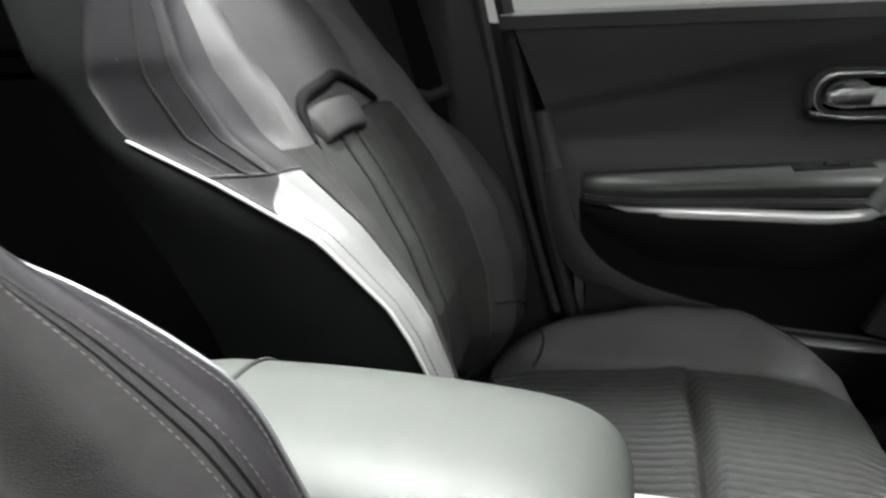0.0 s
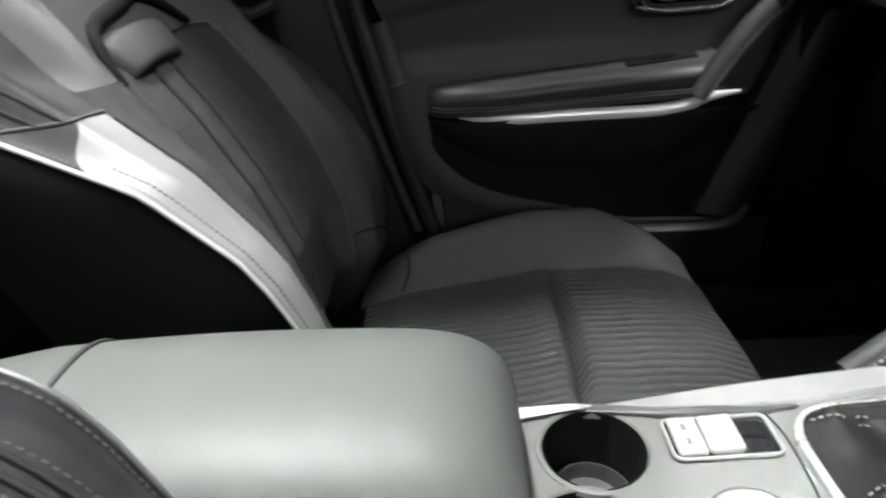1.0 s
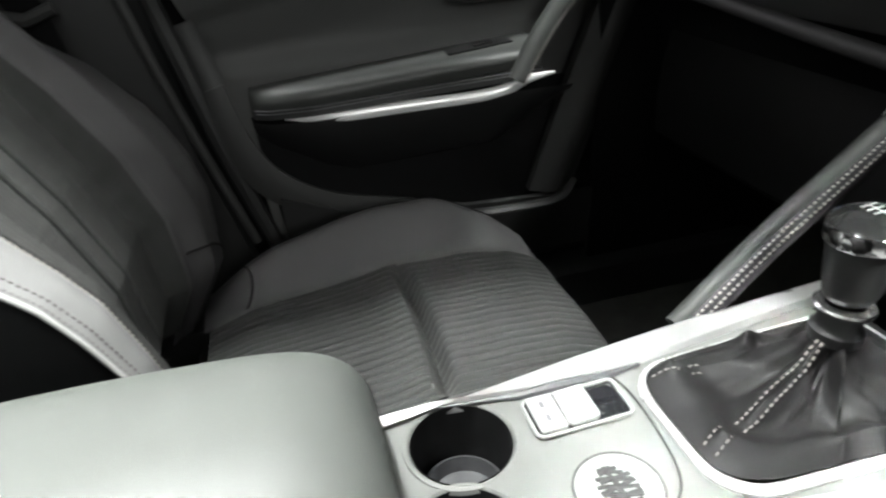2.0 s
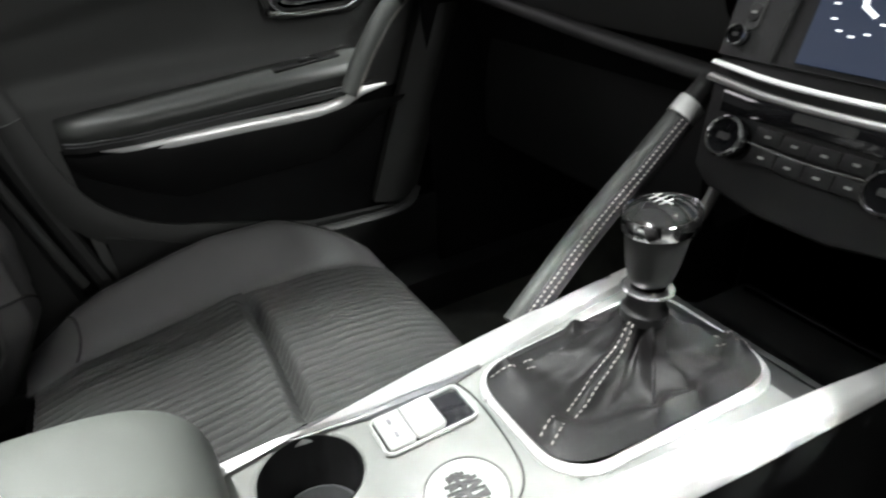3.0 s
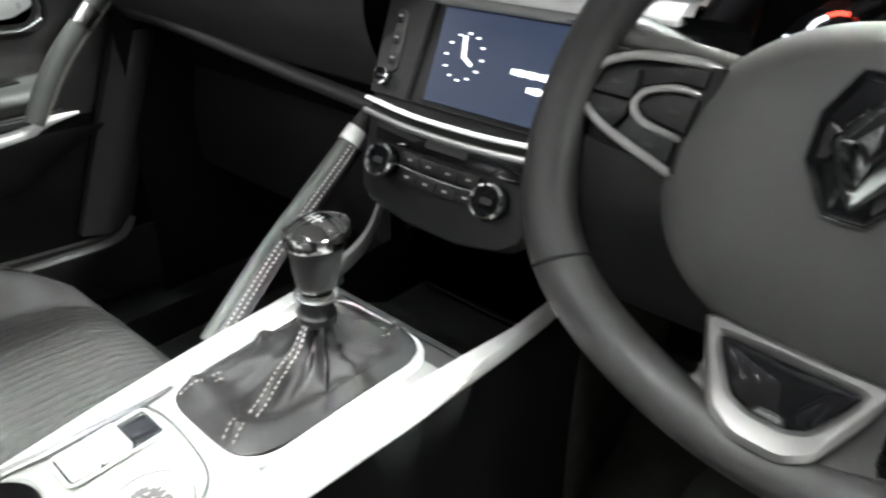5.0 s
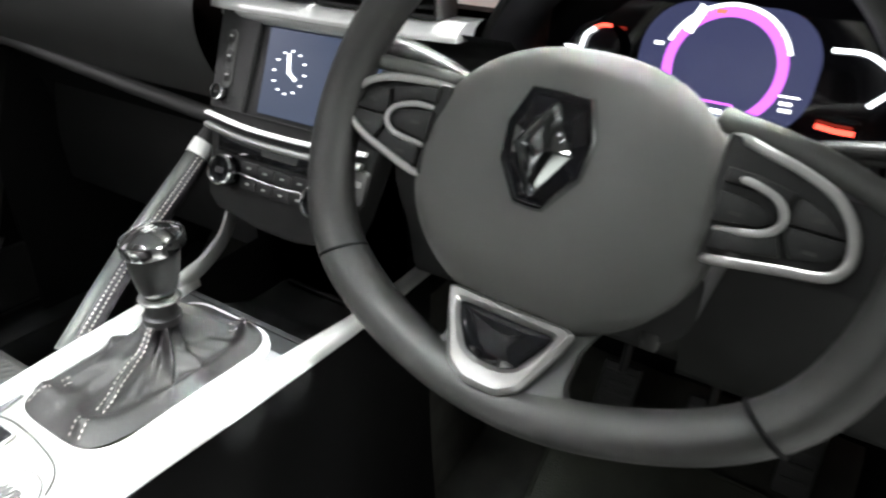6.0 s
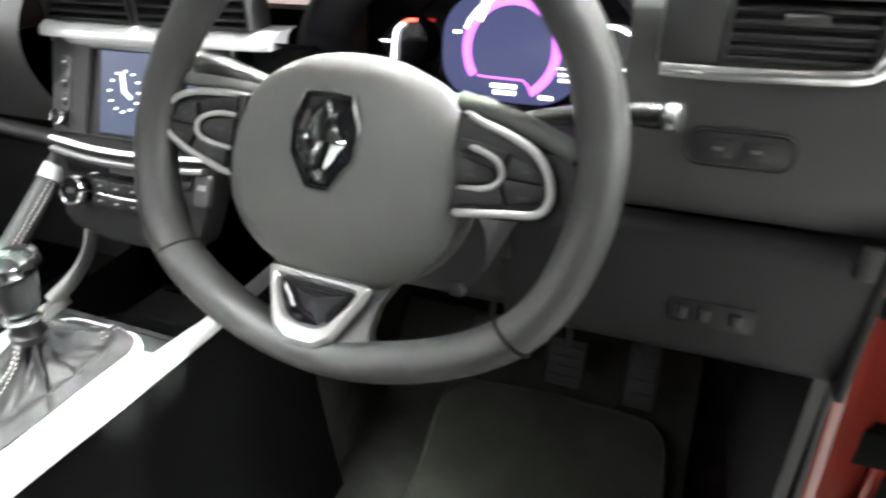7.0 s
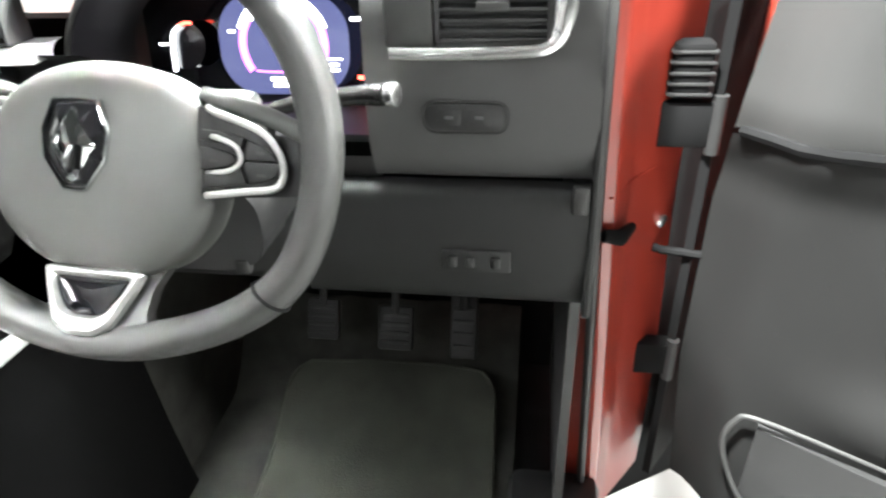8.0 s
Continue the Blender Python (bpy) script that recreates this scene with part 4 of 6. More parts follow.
part("disc_mark", mk, RUBBER, disc)
part("console_seam", tube(curve([(-0.048, 0.632, 0.7768), (-0.045, 0.6414, 0.7770), (-0.0388, 0.6500, 0.7771), (-0.0207, 0.6545, 0.7772), (0.0053, 0.6545, 0.7772), (0.0349, 0.6515, 0.7771), (0.0538, 0.6468, 0.7771), (0.0655, 0.6392, 0.7769), (0.074, 0.628, 0.7766)], 40), 0.0008, 6), PLASTIC_SOFT, con)
# body below the rails and tray ahead of the lever
for s in (-1, 1):
    part("console_side", grid(lambda u, v: (lambda y: Vector((XC + s * (rail_out(y) - 0.0055 - 0.006 * v + 0.03 * v * v), y, rail_z(y) - 0.010 - 0.415 * v)))(0.10 + 0.95 * u), 40, 10), BACK_CLOTH if s > 0 else PLASTIC, con)
part("tray_floor", slab(lambda u, v: Vector((XC - 0.085 + 0.17 * u, 0.865 + 0.16 * v, lin([(0, 0.776), (0.25, 0.74), (0.5, 0.722), (1, 0.720)], v))), 10, 20, (0, 0, -0.008)), RUBBER, con)
part("tray_wall", box((XC - 0.09, 1.012, 0.715), (XC + 0.10, 1.02, 0.90)), PLASTIC, con)
part("tray_lip", box((XC - 0.078, 1.003, 0.719), (XC + 0.07, 1.010, 0.727), 0.002), PANEL_GREY, con)
for s in (-1, 1):
    part("tray_side", grid(lambda u, v: (lambda y: Vector((XC + s * (rail_in(y) - 0.001), y, rail_z(y) - 0.011 - 0.065 * v)))(0.66 + 0.36 * u), 20, 4), PLASTIC, con)
part("lever_deck", slab(lambda u, v: Vector((XC - 0.088 + 0.176 * u, 0.668 + 0.205 * v, pan_z(0.668 + 0.2 * v) - 0.004)), 6, 6, (0, 0, -0.01)), PLASTIC, con)
# grab handle beside the passenger
gh = curve([(-0.086, 0.738, 0.764), (-0.098, 0.82, 0.825), (-0.108, 0.89, 0.868), (-0.116, 0.94, 0.898), (-0.113, 0.975, 0.93)], 30)
grab = part("grab_handle", tube(gh[:25], 0.0142, 14, squash=(0.8, (1, 0, 0))), HANDLE_LEATHER, con, "grey leather grab handle with stitched seam")
part("grip_inlay", tube([p + Vector((0.0072, 0.0, -0.001)) for p in gh[:24]], 0.0106, 14, squash=(0.8, (1, 0, 0))), WING_LEATHER, grab, "dark leather inner half")
for x, h in ((0.0112, 0.0088), (0.0152, 0.0050)):
    part("stitching", stitches([p + Vector((x, -0.55 * h, 0.83 * h - 0.001)) for p in gh[1:24]], 0.0050, 0.0009), THREAD, grab)
part("handle_cap", tube([(-0.695, 0.925, 0.944), (-0.702, 0.950, 0.966)], 0.0175, 12, squash=(0.75, (1, 0, 0))), SATIN, ph)
part("pull_surround", grid(lambda u, v: (lambda p: Vector((p.x - 0.012 - 0.05 * v, p.y + 0.035 * v, p.z - 0.015 * v)))(Vector(pull[int(round(u * 28))])), 28, 6), PLASTIC, pdoor)
# window switch
SWM = pose(-0.724, 0.775, 0.8692, 4.2)
part("switch_plate", box((-0.015, -0.055, -0.004), (0.013, 0.055, 0.0012), 0.002, m=SWM), PLASTIC, pdoor)
part("window_switch", box((-0.009, -0.012, 0.0), (0.008, 0.022, 0.006), 0.003, m=SWM), BLACK_KEY, pdoor)
part("switch_mark", box((-0.005, 0.0, 0.0058), (0.004, 0.009, 0.0066), 0.0003, m=SWM), SATIN, pdoor)
# inner release handle in its bowl
R_M = Matrix(((0, 0, 1, DX + 0.010), (1, 0, 0, 0.815), (0, 1, 0, 0.972), (0, 0, 0, 1)))
part("handle_bezel", frame_plate(rounded(0.175, 0.078, 0.034, 6), rounded(0.135, 0.048, 0.023, 6), 0.010, 0.004, R_M), PLASTIC_SOFT, pdoor)
part("handle_bowl", plate(rounded(0.137, 0.05, 0.023, 6), 0.002, 0, R_M), GLOSS_BLACK, pdoor)
rel = part("release_handle", plate([(-0.060, -0.014), (-0.045, -0.019), (0.01, -0.018), (0.045, -0.010), (0.05, 0.004), (0.02, 0.012), (-0.04, 0.014), (-0.062, 0.004)], 0.014, 0.006, R_M @ pose(0, 0, 0.003), seg=3), SATIN, pdoor, "chrome door release handle")
part("bezel_trim", tube([R_M @ Vector((x, y, 0.0105)) for x, y in rounded(0.152, 0.062, 0.029, 8)], 0.0022, 6, True), SATIN, pdoor)

# ---- centre console ----
XC = 0.023
con = thing("center_console", "black centre console with satin silver rails, cup holders and tray", "car console", at=(0, 0, 0))


def rail_in(y):
    return lin([(0.47, 0.0765), (0.52, 0.0765), (0.58, 0.067), (0.64, 0.063), (0.70, 0.068), (0.86, 0.086), (0.93, 0.097), (1.0, 0.10)], y)


def rail_out(y):
    return lin([(0.47, 0.078), (0.52, 0.085), (0.63, 0.098), (0.77, 0.110), (0.86, 0.115), (0.94, 0.119), (1.02, 0.121)], y)


def rail_z(y):
    return lin([(0.46, 0.776), (0.70, 0.784), (0.9, 0.786), (1.02, 0.792)], y)


def rail(s, y0, y1):
    def f(u, v):
        y = y0 + (y1 - y0) * u
        a, b = rail_in(y), rail_out(y)
        x = lin([(0, a), (0.12, a + 0.002), (0.75, b - 0.011), (0.92, b - 0.006), (1, b - 0.005)], v)
        z = rail_z(y) + lin([(0, -0.012), (0.12, 0.0), (0.75, -0.002), (0.92, -0.006), (1, -0.012)], v)
        return Vector((XC + s * x, y, z))
    return grid(f, 60, 14)


part("console_rail", rail(-1, 0.468, 0.885), RAIL, con, "satin silver rail on the passenger's side")
part("console_rail", rail(1, 0.468, 1.09), RAIL, con, "satin silver rail on the driver's side")
# passenger-side rail bends up to the dashboard
part("rail_riser", tube(curve([(-0.072, 0.865, 0.787), (-0.067, 0.895, 0.800), (-0.060, 0.92, 0.825), (-0.056, 0.938, 0.862)], 20), 0.012, 10, squash=(0.35, (1, 0.3, 0))), RAIL, con)


def pan_z(y):
    return lin([(0.46, 0.770), (0.7, 0.778), (0.9, 0.779)], y)


CUPS = [(-0.018, 0.529, 0.0345), (0.052, 0.512, 0.0345)]


def top_panel():
    """Console top with round cup wells cut through and an opening for the switch."""
    bm = bmesh.new()
    x0, x1, y0, y1, nx, ny = XC - 0.086, XC + 0.086, 0.468, 0.840, 86, 186
    ok = {}

    def vert(i, j):
        if (i, j) not in ok:
            x, y = x0 + (x1 - x0) * i / nx, y0 + (y1 - y0) * j / ny
            ok[i, j] = bm.verts.new((x, y, pan_z(y)))
        return ok[i, j]
    for i in range(nx):
        for j in range(ny):
            x, y = x0 + (x1 - x0) * (i + 0.5) / nx, y0 + (y1 - y0) * (j + 0.5) / ny
            if any(math.hypot(x - cx, y - cy) < r + 0.0025 for cx, cy, r in CUPS):
                continue
            if y > 0.672 and abs(x - XC) < 0.058:
                continue
            if abs(x - XC) > rail_in(y) + 0.004:
                continue
            bm.faces.new((vert(i, j), vert(i + 1, j), vert(i + 1, j + 1), vert(i, j + 1)))
    return bm


part("console_top", top_panel(), CONSOLE_TOP, con, "pale grey painted console top")
for cx, cy, r in CUPS:
    well = part("cup_holder", lathe([(r, 0.0), (r - 0.001, -0.03), (r - 0.003, -0.065), (r - 0.006, -0.07), (0.0, -0.07)], pose(cx, cy, 0.772), 40), PLASTIC, con, "black cup holder well")
    part("cup_rim", lathe([(r + 0.0060, -0.003), (r + 0.0050, 0.0002), (r + 0.0025, 0.0006), (r + 0.0008, -0.0008), (r, -0.006)], pose(cx, cy, pan_z(cy)), 40), CONSOLE_TOP, well)
    part("cup_mat", lathe([(r - 0.002, 0.0), (r - 0.004, 0.014), (r - 0.007, 0.016), (r - 0.010, 0.004), (0, 0.003)], pose(cx, cy, 0.712), 36), CUP_GREY, well, "grey rubber cup liner")
# Grey tube along the rail's inner edge, drawn as shade on the step.
part("rail_groove", tube([(XC - rail_in(y) + 0.0006, y, pan_z(y) + 0.0018) for y in np.linspace(0.475, 0.675, 40)], [0.0008 + 0.0042 * math.exp(-((y - 0.615) / 0.045) ** 2) for y in np.linspace(0.475, 0.675, 40)], 8), CUP_GREY, con)
# parking brake and speed switch in a dark recess
sw = part("switch_panel", plate(rounded(0.0335, 0.068, 0.004, 3), 0.003, 0.001, pose(-0.018, 0.613, 0.774)), GLOSS_BLACK, con)
part("rocker", box((-0.0345, 0.5805, 0.776), (-0.002, 0.6005, 0.7805), 0.003), SILVER, sw, "pale grey rocker switch")
part("rocker", box((-0.0345, 0.6012, 0.776), (-0.002, 0.6235, 0.7825), 0.004), SILVER, sw, "pale grey rocker switch")
part("switch_border", tube([(x - 0.018, y + 0.613, 0.7772) for x, y in rounded(0.0355, 0.070, 0.005, 4)], 0.0012, 6, True), CONSOLE_TOP, sw)
# round emblem disc with a dark branching mark
disc = part("mode_disc", lathe([(0.0265, 0.0), (0.0262, 0.0012), (0.025, 0.0016), (0, 0.0016)], pose(0.050, 0.608, 0.7745), 40), CONSOLE_TOP, con, "round pale disc with a black branching mark")
part("disc_groove", tube([(0.050 + 0.027 * math.cos(a), 0.608 + 0.027 * math.sin(a), 0.7755) for a in np.linspace(0, 2 * math.pi, 40, endpoint=False)], 0.0009, 6, True), PLASTIC_SOFT, disc)
mk = None
for x, y, w, h, r in ((0, 0, 0.034, 0.0030, 8), (-0.0130, -0.001, 0.0030, 0.013, 10), (-0.0068, 0.001, 0.0030, 0.021, 4), (-0.0004, 0.000, 0.0030, 0.025, 10), (0.0062, 0.002, 0.0030, 0.021, 4), (0.0125, 0.003, 0.0030, 0.014, 10)):
    mk = box((-w / 2, -h / 2, 0), (w / 2, h / 2, 0.0006), 0, mk, m=pose(0.050 + x, 0.608 + y, 0.7764, 0, 0, r))
part("disc_mark", mk, RUBBER, disc, smooth=False)
part("console_seam", tube(curve([(-0.048, 0.632, 0.7768), (-0.045, 0.6414, 0.7770), (-0.0388, 0.6500, 0.7771), (-0.0207, 0.6545, 0.7772), (0.0053, 0.6545, 0.7772), (0.0349, 0.6515, 0.7771), (0.0538, 0.6468, 0.7771), (0.0655, 0.6392, 0.7769), (0.074, 0.628, 0.7766)], 40), 0.0008, 6), PLASTIC_SOFT, con)
# body below the rails and tray ahead of the lever
for s in (-1, 1):
    part("console_side", grid(lambda u, v: (lambda y: Vector((XC + s * (rail_out(y) - 0.0055 - 0.006 * v + 0.03 * v * v), y, rail_z(y) - 0.010 - 0.415 * v)))(0.10 + 0.95 * u), 40, 10), BACK_CLOTH if s > 0 else PLASTIC, con)
part("tray_floor", slab(lambda u, v: Vector((XC - 0.085 + 0.17 * u, 0.865 + 0.16 * v, lin([(0, 0.776), (0.25, 0.74), (0.5, 0.722), (1, 0.720)], v))), 10, 20, (0, 0, -0.008)), RUBBER, con)
part("tray_wall", box((XC - 0.09, 1.012, 0.715), (XC + 0.10, 1.02, 0.90)), PLASTIC, con)
part("tray_lip", box((XC - 0.078, 1.003, 0.719), (XC + 0.07, 1.010, 0.727), 0.002), PANEL_GREY, con)
for s in (-1, 1):
    part("tray_side", grid(lambda u, v: (lambda y: Vector((XC + s * (rail_in(y) - 0.001), y, rail_z(y) - 0.011 - 0.065 * v)))(0.66 + 0.36 * u), 20, 4), PLASTIC, con)
part("lever_deck", slab(lambda u, v: Vector((XC - 0.088 + 0.176 * u, 0.668 + 0.205 * v, pan_z(0.668 + 0.2 * v) - 0.004)), 6, 6, (0, 0, -0.01)), PLASTIC, con)
# grab handle beside the passenger
gh = curve([(-0.086, 0.738, 0.764), (-0.098, 0.82, 0.825), (-0.108, 0.89, 0.868), (-0.116, 0.94, 0.898), (-0.113, 0.975, 0.93)], 30)
grab = part("grab_handle", tube(gh[:25], 0.0142, 14, squash=(0.8, (1, 0, 0))), HANDLE_LEATHER, con, "grey leather grab handle with stitched seam")
for dx, dz in ((0.0092, -0.004), (0.0110, 0.0030)):
    part("stitching", stitches([p + Vector((dx, 0.002, dz)) for p in gh[1:24]], 0.0050, 0.0011), THREAD, grab)
part("handle_cap", tube(gh[23:27], 0.0155, 14, squash=(0.8, (1, 0, 0))), STRIP, grab)
part("handle_stem", tube(gh[25:], 0.0135, 12, squash=(0.8, (1, 0, 0))), PLASTIC, grab)

# ---- armrest on the console ----
arm = thing("console_armrest", "pale grey leather armrest lid between the front seats", "armrest", at=(XC, 0.29, 0.82))


def arm_pt(u, v):
    """Cushion skin: u along, v round the section from the driver's lower edge over the top; the nose rolls over to the front face."""
    q = max(0.0, (u - 0.74) / 0.26)
    roll, drop = math.sin(math.pi / 2 * q) ** 0.46, math.cos(math.pi / 2 * min(q, 1.0)) ** 0.46 if q < 1 else 0.0
    y = -0.235 + 0.42 * (u if u < 0.74 else 0.80) if q == 0 else 0.0758 + 0.113 * roll
    rear = 1 - 0.36 * max(0.0, (0.12 - u) / 0.12) ** 2
    w = 0.085 * (0.93 + 0.07 * rear) * (1 - 0.10 * roll ** 6)
    a = math.pi * v
    k = 2.9
    c, h = math.cos(a), math.sin(a)
    x = w * math.copysign(abs(c) ** (2 / k), c)
    uu = (y + 0.235) / 0.42
    base = lin([(0, -0.044), (0.3, -0.030), (1, -0.026)], uu)
    z = (0.062 * abs(h) ** (2 / k) + 0.007 * h) * (0.70 + 0.30 * rear) + 0.013 * math.sin(math.pi * min(1.0, uu * 0.95)) + 0.006 - 0.006 * (1 - rear)
    return Vector((x, y, base - 0.03 * (1 - drop) + z * drop))


part("armrest_pad", grid(arm_pt, 90, 40), ARM_LEATHER, arm, "pale grey leather pad")
part("armrest_seam", tube([arm_pt(0.385 * 0.96, v) + Vector((0, 0, 0.0002)) for v in np.linspace(0.06, 0.94, 40)], 0.0022, 6), LEATHER_DARK, arm)
part("armrest_base", box((-0.076, -0.22, -0.30), (0.0925, 0.178, -0.022), 0.01), PLASTIC, arm)
for z in (-0.034, -0.043):
    part("base_seam", tube([(0.094, y, z - 0.004 + 0.02 * (0.1 - y)) for y in np.linspace(-0.2, 0.17, 20)], 0.0016, 6), PIPING, arm)

# ---- gear lever ----
FRAME_C = (0.0225, 0.7575)
lever = thing("gear_lever", "black six-speed gear lever with stitched leather gaiter and chrome surround", "gear lever", at=(FRAME_C[0], FRAME_C[1], 0.78))


def lever_outline(w0, w1, h, r, n=6):
    """Rounded frame outline, wider to the front."""
    return [(x * (w0 + (w1 - w0) * (y / h + 0.5)) / w0, y) for x, y in rounded(w0, h, r, n)]


part("chrome_surround", frame_plate(lever_outline(0.124, 0.138, 0.198, 0.034), lever_outline(0.108, 0.122, 0.182, 0.028), 0.009, 0.004, pose(0, 0, -0.004, 1.0)), RAIL, lever, "satin chrome gaiter frame")
KB = Vector((-0.007, 0.024, 0.043))
RIDGES = [math.radians(d) for d in (-120, -71, -20, 14, 72, 128, 185)]


def boot_pt(u, v):
    """Gaiter: u round it, v from the frame to the neck; sharp ridges with slack leather between."""
    an = -math.pi * 2 / 3 + 2 * math.pi * u
    ca, sa = math.cos(an), math.sin(an)
    r = (abs(ca / 0.0605) ** 5 + abs(sa / 0.0960) ** 5) ** (-1 / 5)
    p = Vector((r * ca * (1 + 0.6 * r * sa), r * sa, 0))
    wide = [*RIDGES, RIDGES[0] + 2 * math.pi]
    i = max(k for k in range(len(RIDGES)) if wide[k] <= an + 1e-6)
    f = min(1.0, max(0.0, (an - wide[i]) / (wide[i + 1] - wide[i])))
    gap = wide[i + 1] - wide[i]
    hollow = (4 * f * (1 - f)) ** 0.8 * min(1.0, gap / 0.9)
    neck = Vector((KB.x + 0.0155 * ca, KB.y + 0.0155 * sa, KB.z))
    v = max(v, 0.0)
    q = p.lerp(neck, v ** 0.85)
    slack = math.sin(math.pi * min(1.0, v)) ** 0.9
    d = Vector((ca, sa, 0))
    wrinkle = 0.0046 * noise.noise(Vector((p.x * 55, p.y * 55, v * 3.5))) + 0.0010 * math.sin(9 * an + 5 * v)
    q -= d * (0.024 * hollow * slack)
    q += d * wrinkle * slack
    q.z = 0.004 + (KB.z - 0.004) * v ** 1.25 + 0.012 * math.exp(-((v - 0.10) / 0.075) ** 2) * (1 - 0.5 * hollow) - 0.003 * hollow * slack + wrinkle * slack
    q.z = max(q.z, 0.0045)
    return q


part("gaiter", grid(boot_pt, 120, 30, wrap_u=True), GAITER, lever, "creased dark leather gaiter")


def boot_line(an_u, off, top=0.97):
    out = []
    for v in np.linspace(0.03, top, 30):
        q = (an_u + off) % 1.0
        p = boot_pt(q, v)
        n = (boot_pt((q + 0.004) % 1.0, v) - boot_pt((q - 0.004) % 1.0, v)).cross(boot_pt(q, v + 0.01) - boot_pt(q, v - 0.01)).normalized()
        if n.dot(Vector((p.x - KB.x, p.y - KB.y, 0.03))) < 0:
            n = -n
        out.append(p + n * 0.0019)
    return out


for base, top in (((-71 + 120) / 360, 0.97), ((72 + 120) / 360, 0.30), ((-120 + 120 + 2) / 360, 0.25)):
    sm = None
    for off in (-0.0075, 0.0075):
        sm = stitches(boot_line(base, off, top), 0.0050, 0.00058, sm)
    part("stitching", sm, THREAD, lever, "pale double stitching")
KM = pose(KB.x, KB.y, KB.z, -3, 0, 0)
part("neck", lathe([(0.0165, -0.004), (0.0172, 0.004), (0.0140, 0.008), (0.0132, 0.018), (0.0132, 0.024)], KM, 28), PLASTIC, lever)
part("lift_ring", lathe([(0.0120, 0.0185), (0.0185, 0.0200), (0.0192, 0.0215), (0.0180, 0.0230), (0.012, 0.0235)], KM, 32), SATIN, lever)


def knob_pt(u, v):
    a = 2 * math.pi * u
    r = lin([(0, 0.0125), (0.08, 0.0160), (0.35, 0.0190), (0.65, 0.0212), (0.85, 0.0226), (1, 0.0234)], v)
    return KM @ Vector((r * 0.93 * math.cos(a), r * (1.12 if math.sin(a) > 0 else 1.02) * math.sin(a), 0.026 + 0.049 * v + 0.004 * v * math.sin(a)))


part("knob", grid(knob_pt, 36, 14, wrap_u=True), BLACK_KEY, lever, "matt black gear knob")
TOP = KM @ pose(0, 0.001, 0.075, 6)


def oval(w, h, n=36):
    return [(w * math.cos(2 * math.pi * k / n), h * (1.10 if k < n / 2 else 1.0) * math.sin(2 * math.pi * k / n)) for k in range(n)]


part("chrome_ring", frame_plate(oval(0.0246, 0.0274), oval(0.0222, 0.0249), 0.0115, 0.0015, TOP @ pose(0, 0, -0.004)), CHROME, lever, "polished chrome ring")
part("knob_cap", grid(lambda u, v: TOP @ Vector((0.0224 * (1 - v) * math.cos(2 * math.pi * u), 0.0254 * (1 - v) * math.sin(2 * math.pi * u), 0.0068 + 0.0080 * (1 - (1 - v) ** 2.2))), 36, 12, wrap_u=True), STALK, lever, "glossy black cap with pale shift pattern")
pat = None
for x in (-0.0075, -0.0025, 0.0025):
    pat = box((x - 0.0005, -0.006, 0), (x + 0.0005, 0.006, 0.0006), 0, pat, m=TOP @ pose(0.001, 0, 0.0146))
pat = box((-0.0078, -0.0005, 0), (0.0078, 0.0005, 0.0006), 0, pat, m=TOP @ pose(0.001, 0, 0.0147))
part("shift_pattern", pat, PIPING, lever, smooth=False)

# ---- dashboard ----
dash = thing("dashboard", "black soft plastic dashboard with silver trim and air vents", "dashboard", at=(0, 0, 0))


def strip_sheet(profile, x0, x1, n=20, bow=0.0):
    """A sheet with the (y, z) profile, swept across the car from x0 to x1."""
    m = len(profile) * 3
    pc = curve([(0, *q) for q in profile], m)
    return grid(lambda u, v: (lambda p, x: Vector((x, p.y + bow * (2 * u - 1) ** 2, p.z)))(pc[int(round(v * m))], x0 + (x1 - x0) * u), n, m)


# top pad over the whole width
part("dash_top", strip_sheet([(1.02, 1.128), (1.06, 1.138), (1.2, 1.135), (1.5, 1.06)], -0.745, 0.745, 30, 0.0), PLASTIC_SOFT, dash)
# passenger side: bulging upper face, edge line, deep recess with the glove box
part("dash_face", strip_sheet([(1.03, 1.132), (0.99, 1.112), (0.962, 1.075), (0.956, 1.04), (0.966, 1.005), (0.986, 0.972), (1.002, 0.950)], -0.745, -0.105, 24), PLASTIC_SOFT, dash, "charcoal soft dashboard face")
part("edge_trim", tube([(x, 0.998, lin([(-0.72, 0.972), (-0.54, 0.960), (-0.30, 0.940), (-0.10, 0.926)], x)) for x in np.linspace(-0.72, -0.10, 24)], 0.012, 12, squash=(0.8, (0, 0, 1))), PLASTIC_SOFT, dash)
# Under dash and glove box: the footwell's shade is put into near-black bases.
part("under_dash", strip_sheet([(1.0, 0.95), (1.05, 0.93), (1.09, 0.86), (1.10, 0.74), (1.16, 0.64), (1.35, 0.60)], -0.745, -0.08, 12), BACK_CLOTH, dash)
part("glove_box", slab(lambda u, v: Vector((-0.66 + 0.48 * u, 1.075 + 0.02 * v - 0.012 * math.sin(math.pi * v), 0.70 + 0.20 * v)), 14, 10, (0, 0.03, 0)), BLACK_KEY, dash)
# driver side
part("dash_face", strip_sheet([(1.02, 1.128), (1.004, 1.115), (0.998, 1.07), (0.992, 1.03), (0.992, 0.985), (1.004, 0.952), (1.010, 0.944)], 0.525, 0.742, 14), PLASTIC_SOFT, dash, "charcoal dashboard face beside the wheel")
